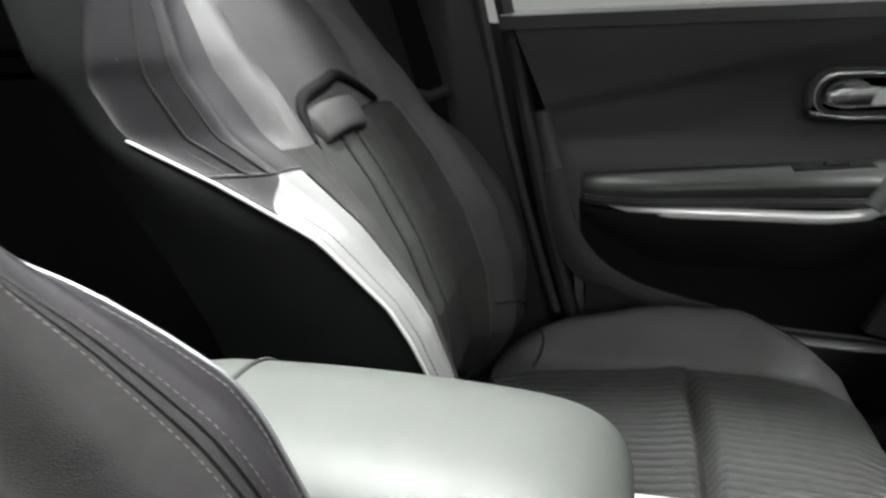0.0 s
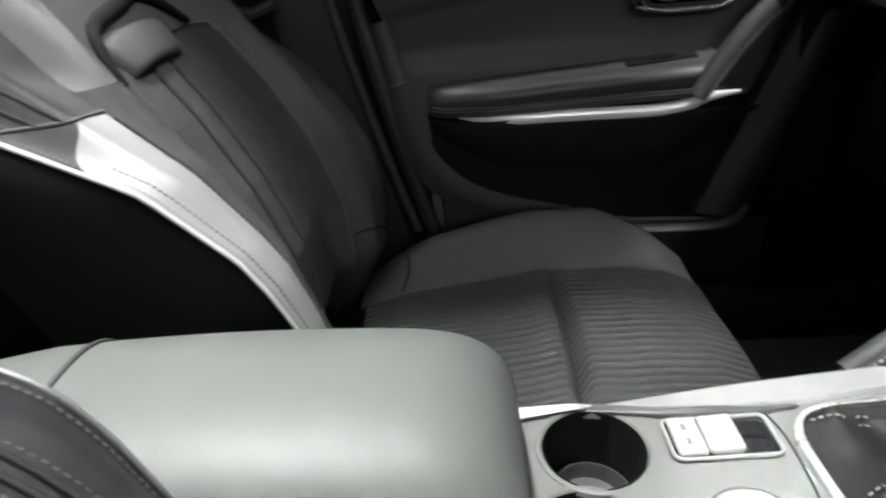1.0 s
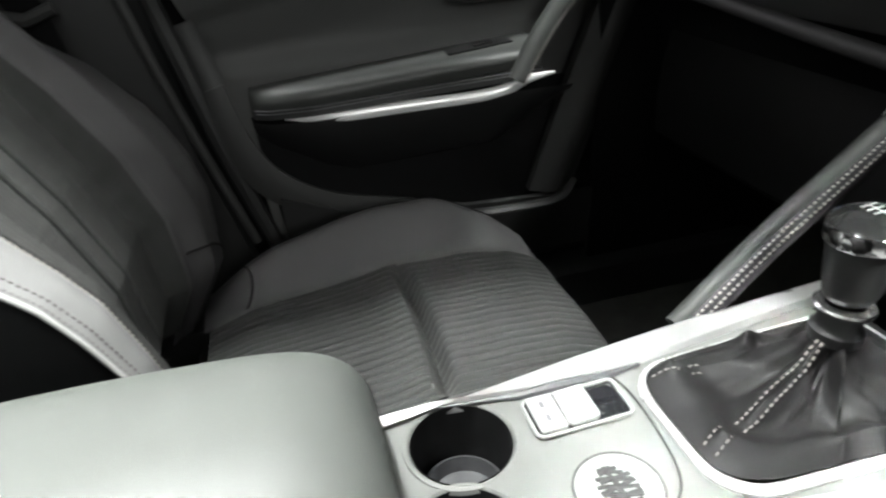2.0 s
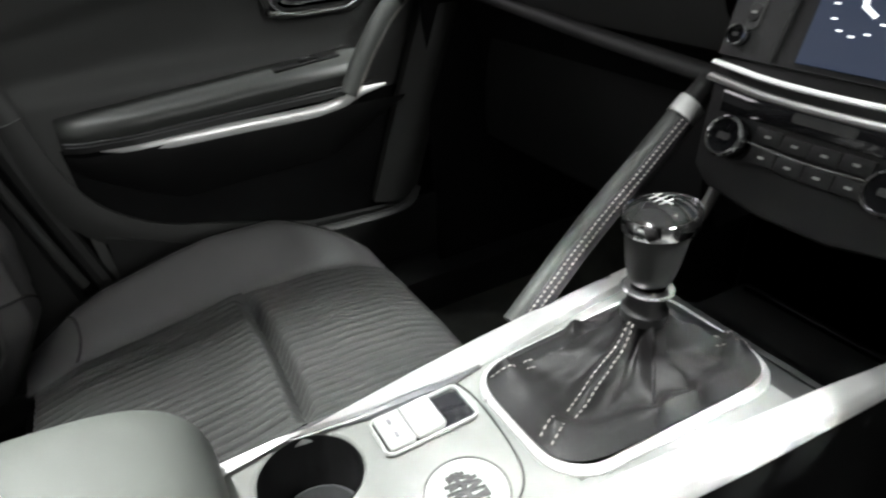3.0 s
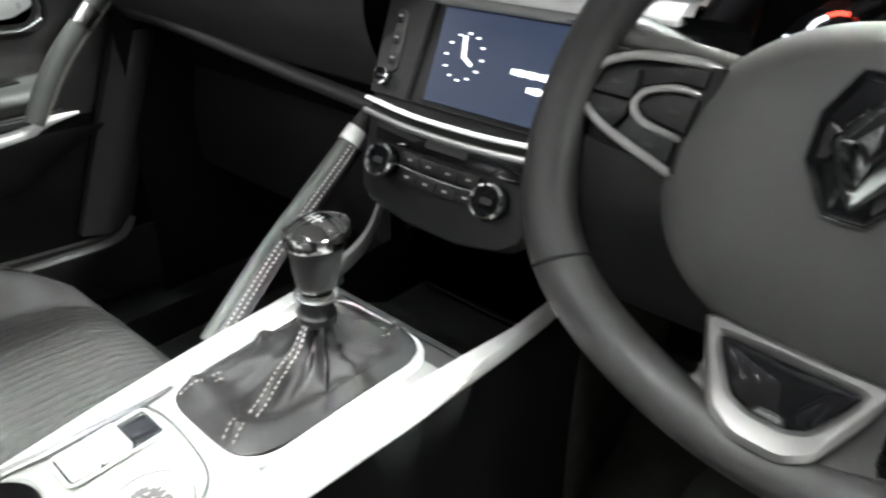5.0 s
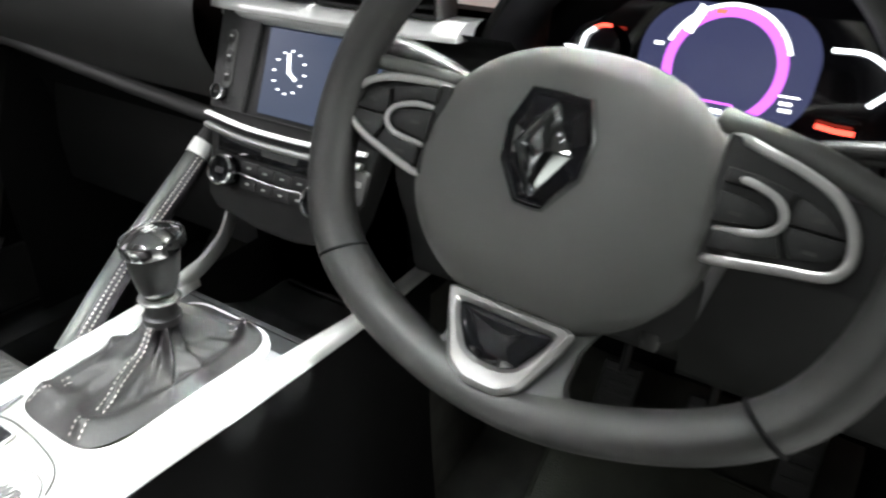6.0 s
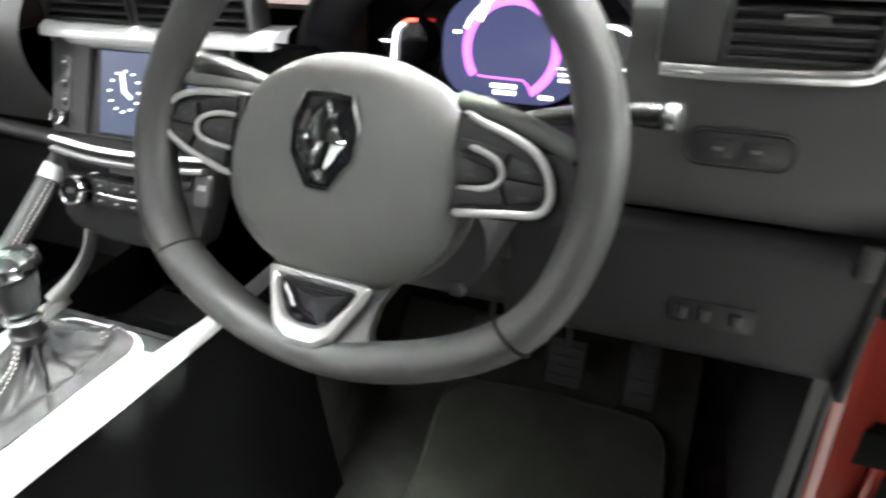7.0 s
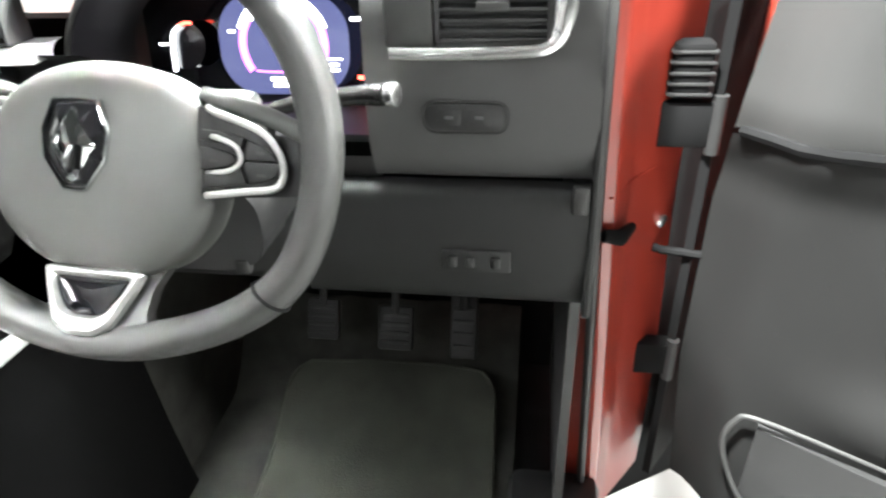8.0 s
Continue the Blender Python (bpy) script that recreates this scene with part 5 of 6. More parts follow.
# Darker plastic than the dash face, standing for less light lower down.
part("lower_panel", strip_sheet([(1.012, 0.940), (0.998, 0.935), (0.992, 0.92), (0.996, 0.86), (1.01, 0.80), (1.03, 0.785), (1.09, 0.778)], 0.43, 0.742, 16), BLACK_KEY, dash, "lower dashboard panel, darkened for shade")
part("side_filler", strip_sheet([(1.005, 0.965), (1.012, 0.94), (1.012, 0.90), (1.015, 0.80)], 0.43, 0.53, 6), PLASTIC, dash)
part("knee_panel", strip_sheet([(0.97, 1.02), (0.975, 0.93), (1.0, 0.86), (1.02, 0.80), (1.09, 0.778)], 0.14, 0.44, 10), PLASTIC, dash)
part("end_cap", slab(lambda u, v: Vector((0.742, 0.995 + 0.4 * u, 0.785 + 0.345 * v)), 8, 10, (0.006, 0, 0)), PLASTIC_SOFT, dash)
part("end_seam", tube([(0.746, 0.993, 0.79), (0.744, 0.990, 0.93), (0.742, 0.998, 1.07), (0.742, 1.005, 1.115)], 0.004, 6), RUBBER, dash)
part("corner_clip", box((0.722, 0.985, 0.915), (0.738, 0.996, 0.945), 0.003), PANEL_GREY, dash)
part("kick_panel", slab(lambda u, v: Vector((0.742, 1.02 + 0.36 * u, 0.38 + 0.41 * v)), 8, 10, (-0.012, 0, 0)), PLASTIC_SOFT, dash, "grey kick panel beside the pedals")
part("inner_kick", slab(lambda u, v: Vector((0.134, 0.98 + 0.42 * u, 0.36 + 0.385 * v)), 8, 10, (-0.012, 0, 0)), CARPET, dash)
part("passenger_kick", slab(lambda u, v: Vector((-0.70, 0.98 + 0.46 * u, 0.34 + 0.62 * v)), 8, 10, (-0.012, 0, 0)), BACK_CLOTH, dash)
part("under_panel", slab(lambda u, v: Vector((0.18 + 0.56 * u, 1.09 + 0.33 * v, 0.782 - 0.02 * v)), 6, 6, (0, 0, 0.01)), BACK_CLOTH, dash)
# headlamp level buttons
bp = part("button_panel", plate(rounded(0.075, 0.026, 0.010, 4), 0.003, 0.001, Matrix(((1, 0, 0, 0.619), (0, 0, -1, 0.9925), (0, 1, 0, 1.012), (0, 0, 0, 1)))), PLASTIC, dash)
part("panel_border", tube([(0.619 + x, 0.990, 1.012 + y) for x, y in rounded(0.080, 0.031, 0.012, 5)], 0.0009, 6, True), RUBBER, bp)
for x in (0.604, 0.632):
    b = part("push_button", box((x - 0.011, 0.989, 1.004), (x + 0.011, 0.9935, 1.020), 0.001), PLASTIC, bp)
    part("button_mark", box((x - 0.004, 0.9884, 1.0105), (x + 0.004, 0.9892, 1.0135)), CUP_GREY, b, smooth=False)
hood = part("release_panel", box((0.59, 0.9935, 0.838), (0.664, 0.999, 0.866), 0.003), BLACK_KEY, dash)
for x in (0.602, 0.621, 0.648):
    part("small_key", box((x - 0.005, 0.9905, 0.845), (x + 0.005, 0.995, 0.859), 0.002), PLASTIC, hood)


def vent(parent, x0, x1, y, z0, z1, slats=5, open_right=True):
    """A framed air outlet with slats and a tab."""
    v = part("air_vent", box((x0, y + 0.030, z0), (x1, y + 0.036, z1)), RUBBER, parent, "black air vent with silver surround")
    for k in range(slats):
        z = z0 + (z1 - z0) * (k + 0.5) / slats
        part("slat", box((x0, y + 0.002, z - 0.0018), (x1, y + 0.026, z + 0.0018), 0.0012, m=Matrix.Translation((0, y, z)) @ pose(0, 0, 0, 14) @ Matrix.Translation((0, -y, -z))), PLASTIC, v)
    zc = (z0 + z1) / 2 + 0.004
    part("vent_tab", box(((x0 + x1) / 2 - 0.014, y - 0.006, zc - 0.004), ((x0 + x1) / 2 + 0.014, y + 0.006, zc + 0.004), 0.002), PANEL_GREY, v)
    for (a, b) in (((x0 - 0.004, z0 - 0.004), (x0, z1 + 0.004)), ((x1, z0 - 0.004), (x1 + 0.004, z1 + 0.004)), ((x0, z0 - 0.004), (x1, z0)), ((x0, z1), (x1, z1 + 0.004))):
        part("vent_rim", box((a[0], y + 0.0, a[1]), (b[0], y + 0.036, b[1]), 0.001), PLASTIC, v)
    return v


vr = vent(dash, 0.597, 0.690, 0.992, 1.083, 1.128)
part("vent_surround", tube(curve([(0.552, 0.990, 1.070), (0.60, 0.988, 1.070), (0.66, 0.988, 1.0715), (0.690, 0.988, 1.075), (0.702, 0.990, 1.088), (0.706, 0.994, 1.115), (0.706, 1.0, 1.14)], 40), [0.0056] * 22 + [0.0056 + 0.0004 * k for k in range(10)] + [0.0094] * 9, 12, squash=(0.6, (0, 1, 0))), SATIN, vr, "satin chrome vent surround")
part("vent_cheek", box((0.548, 0.992, 1.074), (0.592, 1.004, 1.128), 0.003), PANEL_GREY, vr)
vent(dash, -0.60, -0.50, 0.985, 1.07, 1.115)
# centre outlets over the screen, with the silver bar
for a, b in ((-0.10, 0.015), (0.03, 0.165)):
    vent(dash, a, b, 0.996, 1.079, 1.118, 4)
part("silver_bar", slab(lambda u, v: Vector((-0.118 + 0.310 * u, 0.986 + 0.022 * v ** 2 + 0.006 * (abs(2 * u - 1)) ** 6, 1.059 + 0.015 * math.sin(math.pi / 2 * v))), 30, 10, (0, 0.03, 0)), STRIP, dash, "silver bar under the centre vents")
part("bezel_top", tube([(x, 0.993 + 0.006 * (abs(x - 0.02) / 0.12) ** 4, 1.0545) for x in np.linspace(-0.101, 0.145, 30)], 0.0065, 10), SILVER, dash, "rounded grey edge over the screen")
part("bar_shelf", strip_sheet([(1.000, 1.066), (1.02, 1.05), (1.03, 1.0), (1.05, 0.93)], 0.10, 0.24, 6), PLASTIC, dash)

# ---- centre stack: leaning panel with screen and climate controls ----
TILT_S = math.atan(0.44)
SM = Matrix.Translation((XC, 0.955, 0.965)) @ Matrix(((1, 0, 0, 0), (0, math.sin(TILT_S), -math.cos(TILT_S), 0), (0, math.cos(TILT_S), math.sin(TILT_S), 0), (0, 0, 0, 1)))
stack = thing("infotainment_panel", "black centre panel with lit clock screen and climate controls", "infotainment panel", at=(0, 0, 0))


def S(x, z):
    """World x and z to the panel's own coordinates."""
    return (x - XC, (z - 0.965) / math.cos(TILT_S))


outer = [S(-0.078, 0.900), S(-0.072, 0.878), S(-0.055, 0.866), S(0.0, 0.858), S(0.06, 0.858), S(0.105, 0.866), S(0.122, 0.878), S(0.128, 0.900), S(0.136, 0.955), S(0.146, 1.062), S(0.138, 1.070), S(-0.092, 1.070), S(-0.102, 1.062), S(-0.090, 0.955)]
part("stack_panel", plate(outer, 0.030, 0.006, SM @ pose(0, 0, -0.030)), BLACK_KEY, stack, "matt black centre panel")
part("upper_bezel", frame_plate([S(-0.090, 0.962), S(0.134, 0.962), S(0.143, 1.058), S(-0.098, 1.058)], [S(-0.040, 0.963), S(0.121, 0.963), S(0.123, 1.050), S(-0.038, 1.050)], 0.005, 0.002, SM), PLASTIC, stack)
scr = part("screen", plate([S(-0.022, 0.967), S(0.118, 0.967), S(0.120, 1.047), S(-0.026, 1.047)], 0.0015, 0, SM @ pose(0, 0, 0.0005)), SCREEN_BLUE, stack, "dark blue lit screen with a white clock", smooth=False)
cx, cy = S(0.010, 1.009)
ck = None
for k in range(12):
    a = math.radians(30 * k)
    ck = box((-0.0022, -0.0006, 0), (0.0022, 0.0006, 0.0004), 0, ck, m=SM @ pose(cx + 0.0205 * math.sin(a), cy + 0.0215 * math.cos(a), 0.0022))
part("clock_ticks", ck, WHITE_GLOW, scr, smooth=False)
for ang, ln, w in ((-13, 0.0190, 0.0019), (121, 0.0125, 0.0016)):
    part("clock_hand", box((-w, -0.001, 0), (w, ln, 0.0004), 0, m=SM @ pose(cx, cy, 0.0024) @ pose(0, 0, 0, 0, 0, -ang)), WHITE_GLOW, scr, smooth=False)
bx, by = S(0.085, 1.006)
for x, y, w, h in ((0.0, 0.0, 0.042, 0.0060), (0.008, -0.0125, 0.017, 0.0060)):
    for k in range(int(w / 0.0042)):
        hh = h * (0.75 + 0.25 * ((k * 7) % 3) / 2)
        part("text_bar", box((bx + x - w / 2 + 0.0042 * k, by + y - hh / 2, 0.0022), (bx + x - w / 2 + 0.0042 * k + 0.0034, by + y + hh / 2, 0.0026), 0, m=SM), WHITE_GLOW, scr, smooth=False)
# key column left of the screen
col = part("key_column", plate(rounded(0.013, 0.060, 0.006, 4), 0.003, 0.001, SM @ pose(*S(-0.070, 1.010), 0.004, 0, 0, 4)), PLASTIC_SOFT, stack)
for z in (0.995, 1.013, 1.032):
    part("side_key", plate(rounded(0.010, 0.014, 0.004, 3), 0.002, 0.0008, SM @ pose(*S(-0.070 - (z - 1.0) * 0.1, z), 0.006)), PLASTIC, col)
    part("key_mark", plate(rounded(0.005, 0.002, 0.0008, 2), 0.0006, 0, SM @ pose(*S(-0.070 - (z - 1.0) * 0.1, z), 0.008)), PIPING, col)


def knob(x, z, r, h):
    k = part("climate_knob", lathe([(r * 0.98, 0.0), (r, h * 0.5), (r * 0.98, h * 0.9), (r * 0.86, h), (r * 0.80, h * 0.9), (0, h * 0.86)], SM @ pose(*S(x, z), 0.002), 36), GLOSS_BLACK, stack, "chrome-ringed rotary knob")
    part("knob_ring", lathe([(r * 1.02, h * 0.55), (r * 1.03, h * 0.9), (r * 0.95, h * 1.06), (r * 0.84, h * 1.0)], SM @ pose(*S(x, z), 0.002), 22), CHROME, k, smooth=False)
    part("knob_mark", plate(rounded(r * 0.7, r * 0.35, r * 0.1, 2), 0.0006, 0, SM @ pose(*S(x, z), 0.002 + h * 0.9)), PANEL_GREY, k)


knob(-0.043, 0.905, 0.0165, 0.016)
knob(0.088, 0.903, 0.0165, 0.016)
knob(-0.0745, 0.977, 0.0085, 0.012)
# silver double line under the screen
part("trim_line", tube(curve([SM @ Vector((*S(x, z), d)) for x, z, d in ((-0.086, 0.9555, 0.009), (-0.02, 0.950, 0.013), (0.06, 0.950, 0.013), (0.130, 0.9545, 0.009))], 24), 0.0036, 8, squash=(0.6, (0, 0, 1))), STRIP, stack, "satin chrome double line")
part("trim_line", tube(curve([SM @ Vector((*S(x, z), d)) for x, z, d in ((-0.084, 0.9445, 0.008), (-0.02, 0.939, 0.012), (0.06, 0.939, 0.012), (0.128, 0.9435, 0.008))], 24), 0.0048, 10, squash=(0.7, (0, 0, 1))), TRIM_SATIN, stack)
part("climate_display", plate([S(-0.066, 0.922), S(0.106, 0.922), S(0.112, 0.938), S(-0.070, 0.938)], 0.002, 0.0008, SM @ pose(0, 0, 0.001)), GLOSS_BLACK, stack)
part("display_patch", plate(rounded(0.050, 0.008, 0.003, 3), 0.0006, 0, SM @ pose(*S(0.022, 0.9315), 0.003)), PANEL_GREY, stack)
for row, (z, n, dx) in enumerate(((0.914, 4, 0.0), (0.899, 4, 0.002))):
    for k in range(n):
        x = -0.013 + dx + 0.0235 * k
        key = part("climate_key", plate(rounded(0.0231, 0.0120, 0.0012, 3), 0.004, 0.0006, SM @ pose(*S(x, z - 0.0015 * math.sin(math.pi * (k + 0.5) / n)), 0.002)), BLACK_KEY, stack)
        part("key_mark", plate(rounded(0.0052, 0.0020, 0.0008, 2), 0.0006, 0, SM @ pose(*S(x, z - 0.0015 * math.sin(math.pi * (k + 0.5) / n)), 0.006)), PIPING, key)
part("key_line", tube([SM @ Vector((*S(x, 0.9065 - 0.002 * math.sin(math.pi * (x + 0.03) / 0.105)), 0.0065)) for x in np.linspace(-0.03, 0.072, 16)], 0.0011, 6), SATIN, stack)
part("start_button", plate(rounded(0.020, 0.034, 0.005, 4), 0.006, 0.002, SM @ pose(*S(0.125, 0.925), 0.0)), PLASTIC_SOFT, stack)
part("button_mark", plate(rounded(0.010, 0.006, 0.001, 2), 0.0006, 0, SM @ pose(*S(0.125, 0.928), 0.006)), PIPING, stack)

# ---- instrument cluster ----
clus = thing("instrument_cluster", "dark instrument cluster with a purple-ringed digital speedometer, lit", "instrument cluster", at=(0, 0, 0))
part("backplate", slab(lambda u, v: Vector((0.20 + 0.34 * u, 1.165 + 0.03 * v, 0.975 + 0.17 * v)), 10, 8, (0, 0.01, 0)), GLOSS_BLACK, clus)
part("cluster_hood", grid(lambda u, v: (lambda a: Vector((0.37 - 0.183 * math.cos(a), 1.045 + 0.12 * v, 1.02 + (0.145 - 0.03 * v) * math.sin(a))))(-0.35 + (math.pi + 0.7) * u), 36, 8), PLASTIC, clus, "black hood over the dials")
part("hood_outer", grid(lambda u, v: (lambda a: Vector((0.37 - (0.183 + 0.012 * v) * math.cos(a), 1.045 + 0.30 * v * v, 1.02 + (0.145 + 0.012 * v - 0.06 * v * v) * math.sin(a))))(-0.35 + (math.pi + 0.7) * u), 36, 8), PLASTIC_SOFT, clus)
part("hood_rim", tube([(0.37 - 0.184 * math.cos(a), 1.044, 1.02 + 0.146 * math.sin(a)) for a in np.linspace(-0.35, math.pi + 0.35, 40)], 0.004, 8), PANEL_GREY, clus)
part("cluster_shelf", slab(lambda u, v: Vector((0.205 + 0.33 * u, 1.045 + 0.12 * v, 0.972 + 0.004 * v)), 8, 4, (0, 0, -0.008)), PLASTIC, clus)
CM = Matrix.Translation((0.388, 1.150, 1.040)) @ Matrix(((1, 0, 0, 0), (0, 0.17, -0.985, 0), (0, 0.985, 0.17, 0), (0, 0, 0, 1)))
disp = part("display", plate(rounded(0.158, 0.112, 0.046, 10), 0.001, 0, CM), DISPLAY_NAVY, clus, "dark blue lit display", smooth=False)


def ring_sheet(r0, r1, a0, a1, n, z):
    return grid(lambda u, v: (lambda a, r: CM @ Vector((r * math.cos(a), r * math.sin(a), z)))(a0 + (a1 - a0) * u, r0 + (r1 - r0) * v), n, 2)


part("purple_ring", ring_sheet(0.0455, 0.0545, math.radians(-58), math.radians(215), 48, 0.0014), PURPLE_GLOW, disp, smooth=False)
part("white_ring", ring_sheet(0.0545, 0.0575, math.radians(20), math.radians(160), 40, 0.0018), WHITE_GLOW, disp, smooth=False)
part("gauge_bar", box((-0.050, 0.012, 0), (-0.042, 0.038, 0.0003), 0, m=CM @ pose(0, 0, 0.0016) @ pose(0, 0, 0, 0, 0, -22)), WHITE_GLOW, disp, smooth=False)
for x, y, n, h in ((-0.019, -0.0385, 8, 0.0042), (-0.016, -0.0455, 7, 0.0042), (0.036, -0.0475, 4, 0.0040), (0.055, -0.022, 3, 0.0030), (0.056, -0.028, 3, 0.0030)):
    for k in range(n):
        part("number_bar", box((x + 0.0036 * k, y - h / 2, 0.0016), (x + 0.0036 * k + 0.0028, y + h / 2, 0.0020), 0, m=CM), WHITE_GLOW, disp, smooth=False)
part("fuel_mark", box((0.053, -0.0165, 0.0016), (0.070, -0.0150, 0.0020), 0, m=CM), WHITE_GLOW, disp, smooth=False)
part("message_line", tube([CM @ Vector((*q, 0.0014)) for q in ((-0.036, -0.029), (-0.026, -0.030), (0.016, -0.031), (0.022, -0.036), (0.028, -0.047))], 0.0011, 6), PURPLE_GLOW, disp)
part("warning_mark", box((-0.018, 0.047, 0.0022), (-0.008, 0.051, 0.0026), 0, m=CM), RED_GLOW, disp, smooth=False)
part("scale_mark", box((-0.066, 0.014, 0.0016), (-0.058, 0.017, 0.0020), 0, m=CM), WHITE_GLOW, disp, smooth=False)
for nm, cxx, s in (("side_gauge", -0.128, -1), ("side_gauge", 0.120, 1)):
    g = part(nm, ring_sheet(0.0, 0.028, 0, 2 * math.pi, 32, -0.004), GLOSS_BLACK, clus)
    g.location = (cxx, 0, 0)
    if s < 0:
        part("gauge_scale", tube(curve([CM @ Vector(q) for q in ((-0.140, -0.030, 0.001), (-0.139, 0.0, 0.001), (-0.136, 0.014, 0.001), (-0.128, 0.021, 0.001))], 14), 0.0022, 6), WHITE_GLOW, clus)
        part("gauge_limit", tube(curve([CM @ Vector(q) for q in ((-0.128, 0.022, 0.001), (-0.120, 0.025, 0.001), (-0.112, 0.025, 0.001))], 8), 0.0020, 6), RED_GLOW, clus)
        part("gauge_mark", box((-0.156, 0.000, 0.001), (-0.144, 0.0025, 0.0015), 0, m=CM), WHITE_GLOW, clus, smooth=False)
    else:
        part("gauge_scale", tube(curve([CM @ Vector(q) for q in ((0.083, 0.028, 0.001), (0.112, 0.027, 0.001), (0.137, 0.008, 0.001), (0.122, -0.014, 0.001))], 20), 0.0022, 6), WHITE_GLOW, clus)
        part("gauge_limit", tube([CM @ Vector(q) for q in ((0.088, -0.036, 0.001), (0.104, -0.038, 0.001), (0.119, -0.038, 0.001))], 0.0026, 6), RED_GLOW, clus)

# ---- steering column and stalks ----
colm = thing("steering_column", "black steering column shroud with two stalks", "steering column", at=(0, 0, 0))
part("shroud", grid(lambda u, v: (lambda a: Vector((0.37 + (0.075 + 0.012 * v) * math.copysign(abs(math.cos(a)) ** 0.6, math.cos(a)), 0.895 + 0.16 * v, 0.938 + 0.046 * math.copysign(abs(math.sin(a)) ** 0.7, math.sin(a)) + 0.02 * v)))(2 * math.pi * u), 36, 8, wrap_u=True), PLASTIC, colm)
part("shroud_face", plate([(0.075 * math.copysign(abs(math.cos(a)) ** 0.6, math.cos(a)), 0.046 * math.copysign(abs(math.sin(a)) ** 0.7, math.sin(a))) for a in np.linspace(0, 2 * math.pi, 36, endpoint=False)], 0.004, 0, Matrix(((1, 0, 0, 0.37), (0, 0, -1, 0.899), (0, 1, 0, 0.938), (0, 0, 0, 1)))), PLASTIC, colm)
part("stalk_block", box((0.305, 0.90, 0.975), (0.435, 0.975, 1.045), 0.012), PLASTIC, colm)
part("lower_shroud", box((0.31, 0.90, 0.885), (0.43, 1.02, 0.945), 0.02), PLASTIC, colm)
part("lock_button", box((0.411, 0.893, 0.889), (0.425, 0.905, 0.905), 0.003), PANEL_GREY, colm)
ls = part("stalk", tube(curve([(0.315, 0.935, 1.010), (0.262, 0.921, 1.040), (0.220, 0.911, 1.057), (0.184, 0.9025, 1.0665)], 20), [0.0075] * 6 + [0.0080 + 0.0005 * k for k in range(10)] + [0.0130, 0.0132, 0.0132, 0.0128, 0.0120], 16), STALK_SATIN, colm, "glossy black control stalk")
part("stalk_end", tube([(0.1855, 0.9028, 1.0661), (0.1835, 0.9024, 1.0667), (0.1795, 0.9014, 1.0677), (0.1775, 0.9010, 1.0682)], [0.0122, 0.0126, 0.0118, 0.0080], 18), SATIN, ls)
rs = part("stalk", tube(curve([(0.44, 0.94, 1.03), (0.49, 0.93, 1.045), (0.54, 0.921, 1.054), (0.562, 0.917, 1.056)], 18), [0.0065] * 5 + [0.0068 + 0.0002 * k for k in range(11)] + [0.0092, 0.0092, 0.0088], 14), STALK_SATIN, colm, "black control stalk with silver end")
part("stalk_end", tube([(0.5655, 0.9165, 1.056), (0.5665, 0.9163, 1.0562), (0.573, 0.9150, 1.0567), (0.574, 0.9148, 1.0568)], [0.0094, 0.0101, 0.0100, 0.0085], 20), SATIN, rs)

# ---- steering wheel ----
TW = math.radians(25)
WM = Matrix.Translation((0.356, 0.8317, 1.0362)) @ Matrix(((1, 0, 0, 0), (0, math.sin(TW), -math.cos(TW), 0), (0, math.cos(TW), math.sin(TW), 0), (0, 0, 0, 1))) @ pose(0, 0, 0, 0, 0, -2.5)
wheel = thing("steering_wheel", "black leather three-spoke steering wheel with satin silver trim", "steering wheel")
wheel.matrix_world = WM


def rim_c(a):
    """Centre line of the rim at angle a from 3 o'clock, flattened at the bottom."""
    r = 0.1700
    x, y = 0.0095 + r * math.cos(a), r * math.sin(a)
    f = table([(-1.0, 1.0), (-0.35, 0.0)], math.sin(a))
    return Vector((x * (1 - 0.05 * f), y * (1 - 0.155 * f), 0.0))


part("rim", tube([rim_c(2 * math.pi * k / 96) for k in range(96)], [0.0146 + 0.0018 * max(0.0, math.cos(2 * (2 * math.pi * k / 96) - 1.4)) for k in range(96)], 18, True, squash=(1.1, (0, 0, 1))), RIM_LEATHER, wheel, "black leather rim")
for a in (math.radians(216), math.radians(324)):
    c = rim_c(a)
    d = (rim_c(a + 0.02) - rim_c(a - 0.02)).normalized()
    rad = Vector((math.cos(a), math.sin(a), 0))
    part("rim_seam", tube([c + (rad * math.cos(q) + Vector((0, 0, 1.1)) * math.sin(q)) * 0.0156 for q in np.linspace(0, 2 * math.pi, 24, endpoint=False)], 0.0015, 6, True), BACK_CLOTH, wheel)


def hub_r(a):
    """Outline of the airbag cover: broad at the top, narrower below."""
    c, s = math.cos(a), math.sin(a)
    w = 0.0950 if s > 0 else 0.0950 - 0.008 * s * s
    h = 0.083 if s > 0 else 0.086
    k = 2.25
    return (abs(c / w) ** k + abs(s / h) ** k) ** (-1 / k)


def hub_pt(u, v):
    a = 2 * math.pi * u
    q = max(0.0, 1 - (v - 0.10) / 0.90) if v > 0.10 else 1.0
    r = hub_r(a) * q
    z = (-0.040 + 0.032 * v / 0.10 if v < 0.10 else -0.008 + 0.014 * (1 - q ** 4.2) ** 0.60) + 0.0045 - q * q * (0.004 * math.cos(a) ** 2 + 0.014 * math.sin(a) ** 2)
    return Vector((r * math.cos(a), -0.012 + r * math.sin(a), z))


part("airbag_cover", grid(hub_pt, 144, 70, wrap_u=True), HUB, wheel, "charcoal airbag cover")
part("hub_core", lathe([(0.06, -0.08), (0.066, -0.045), (0.0, -0.04)], Matrix.Identity(4), 32), PLASTIC, wheel)
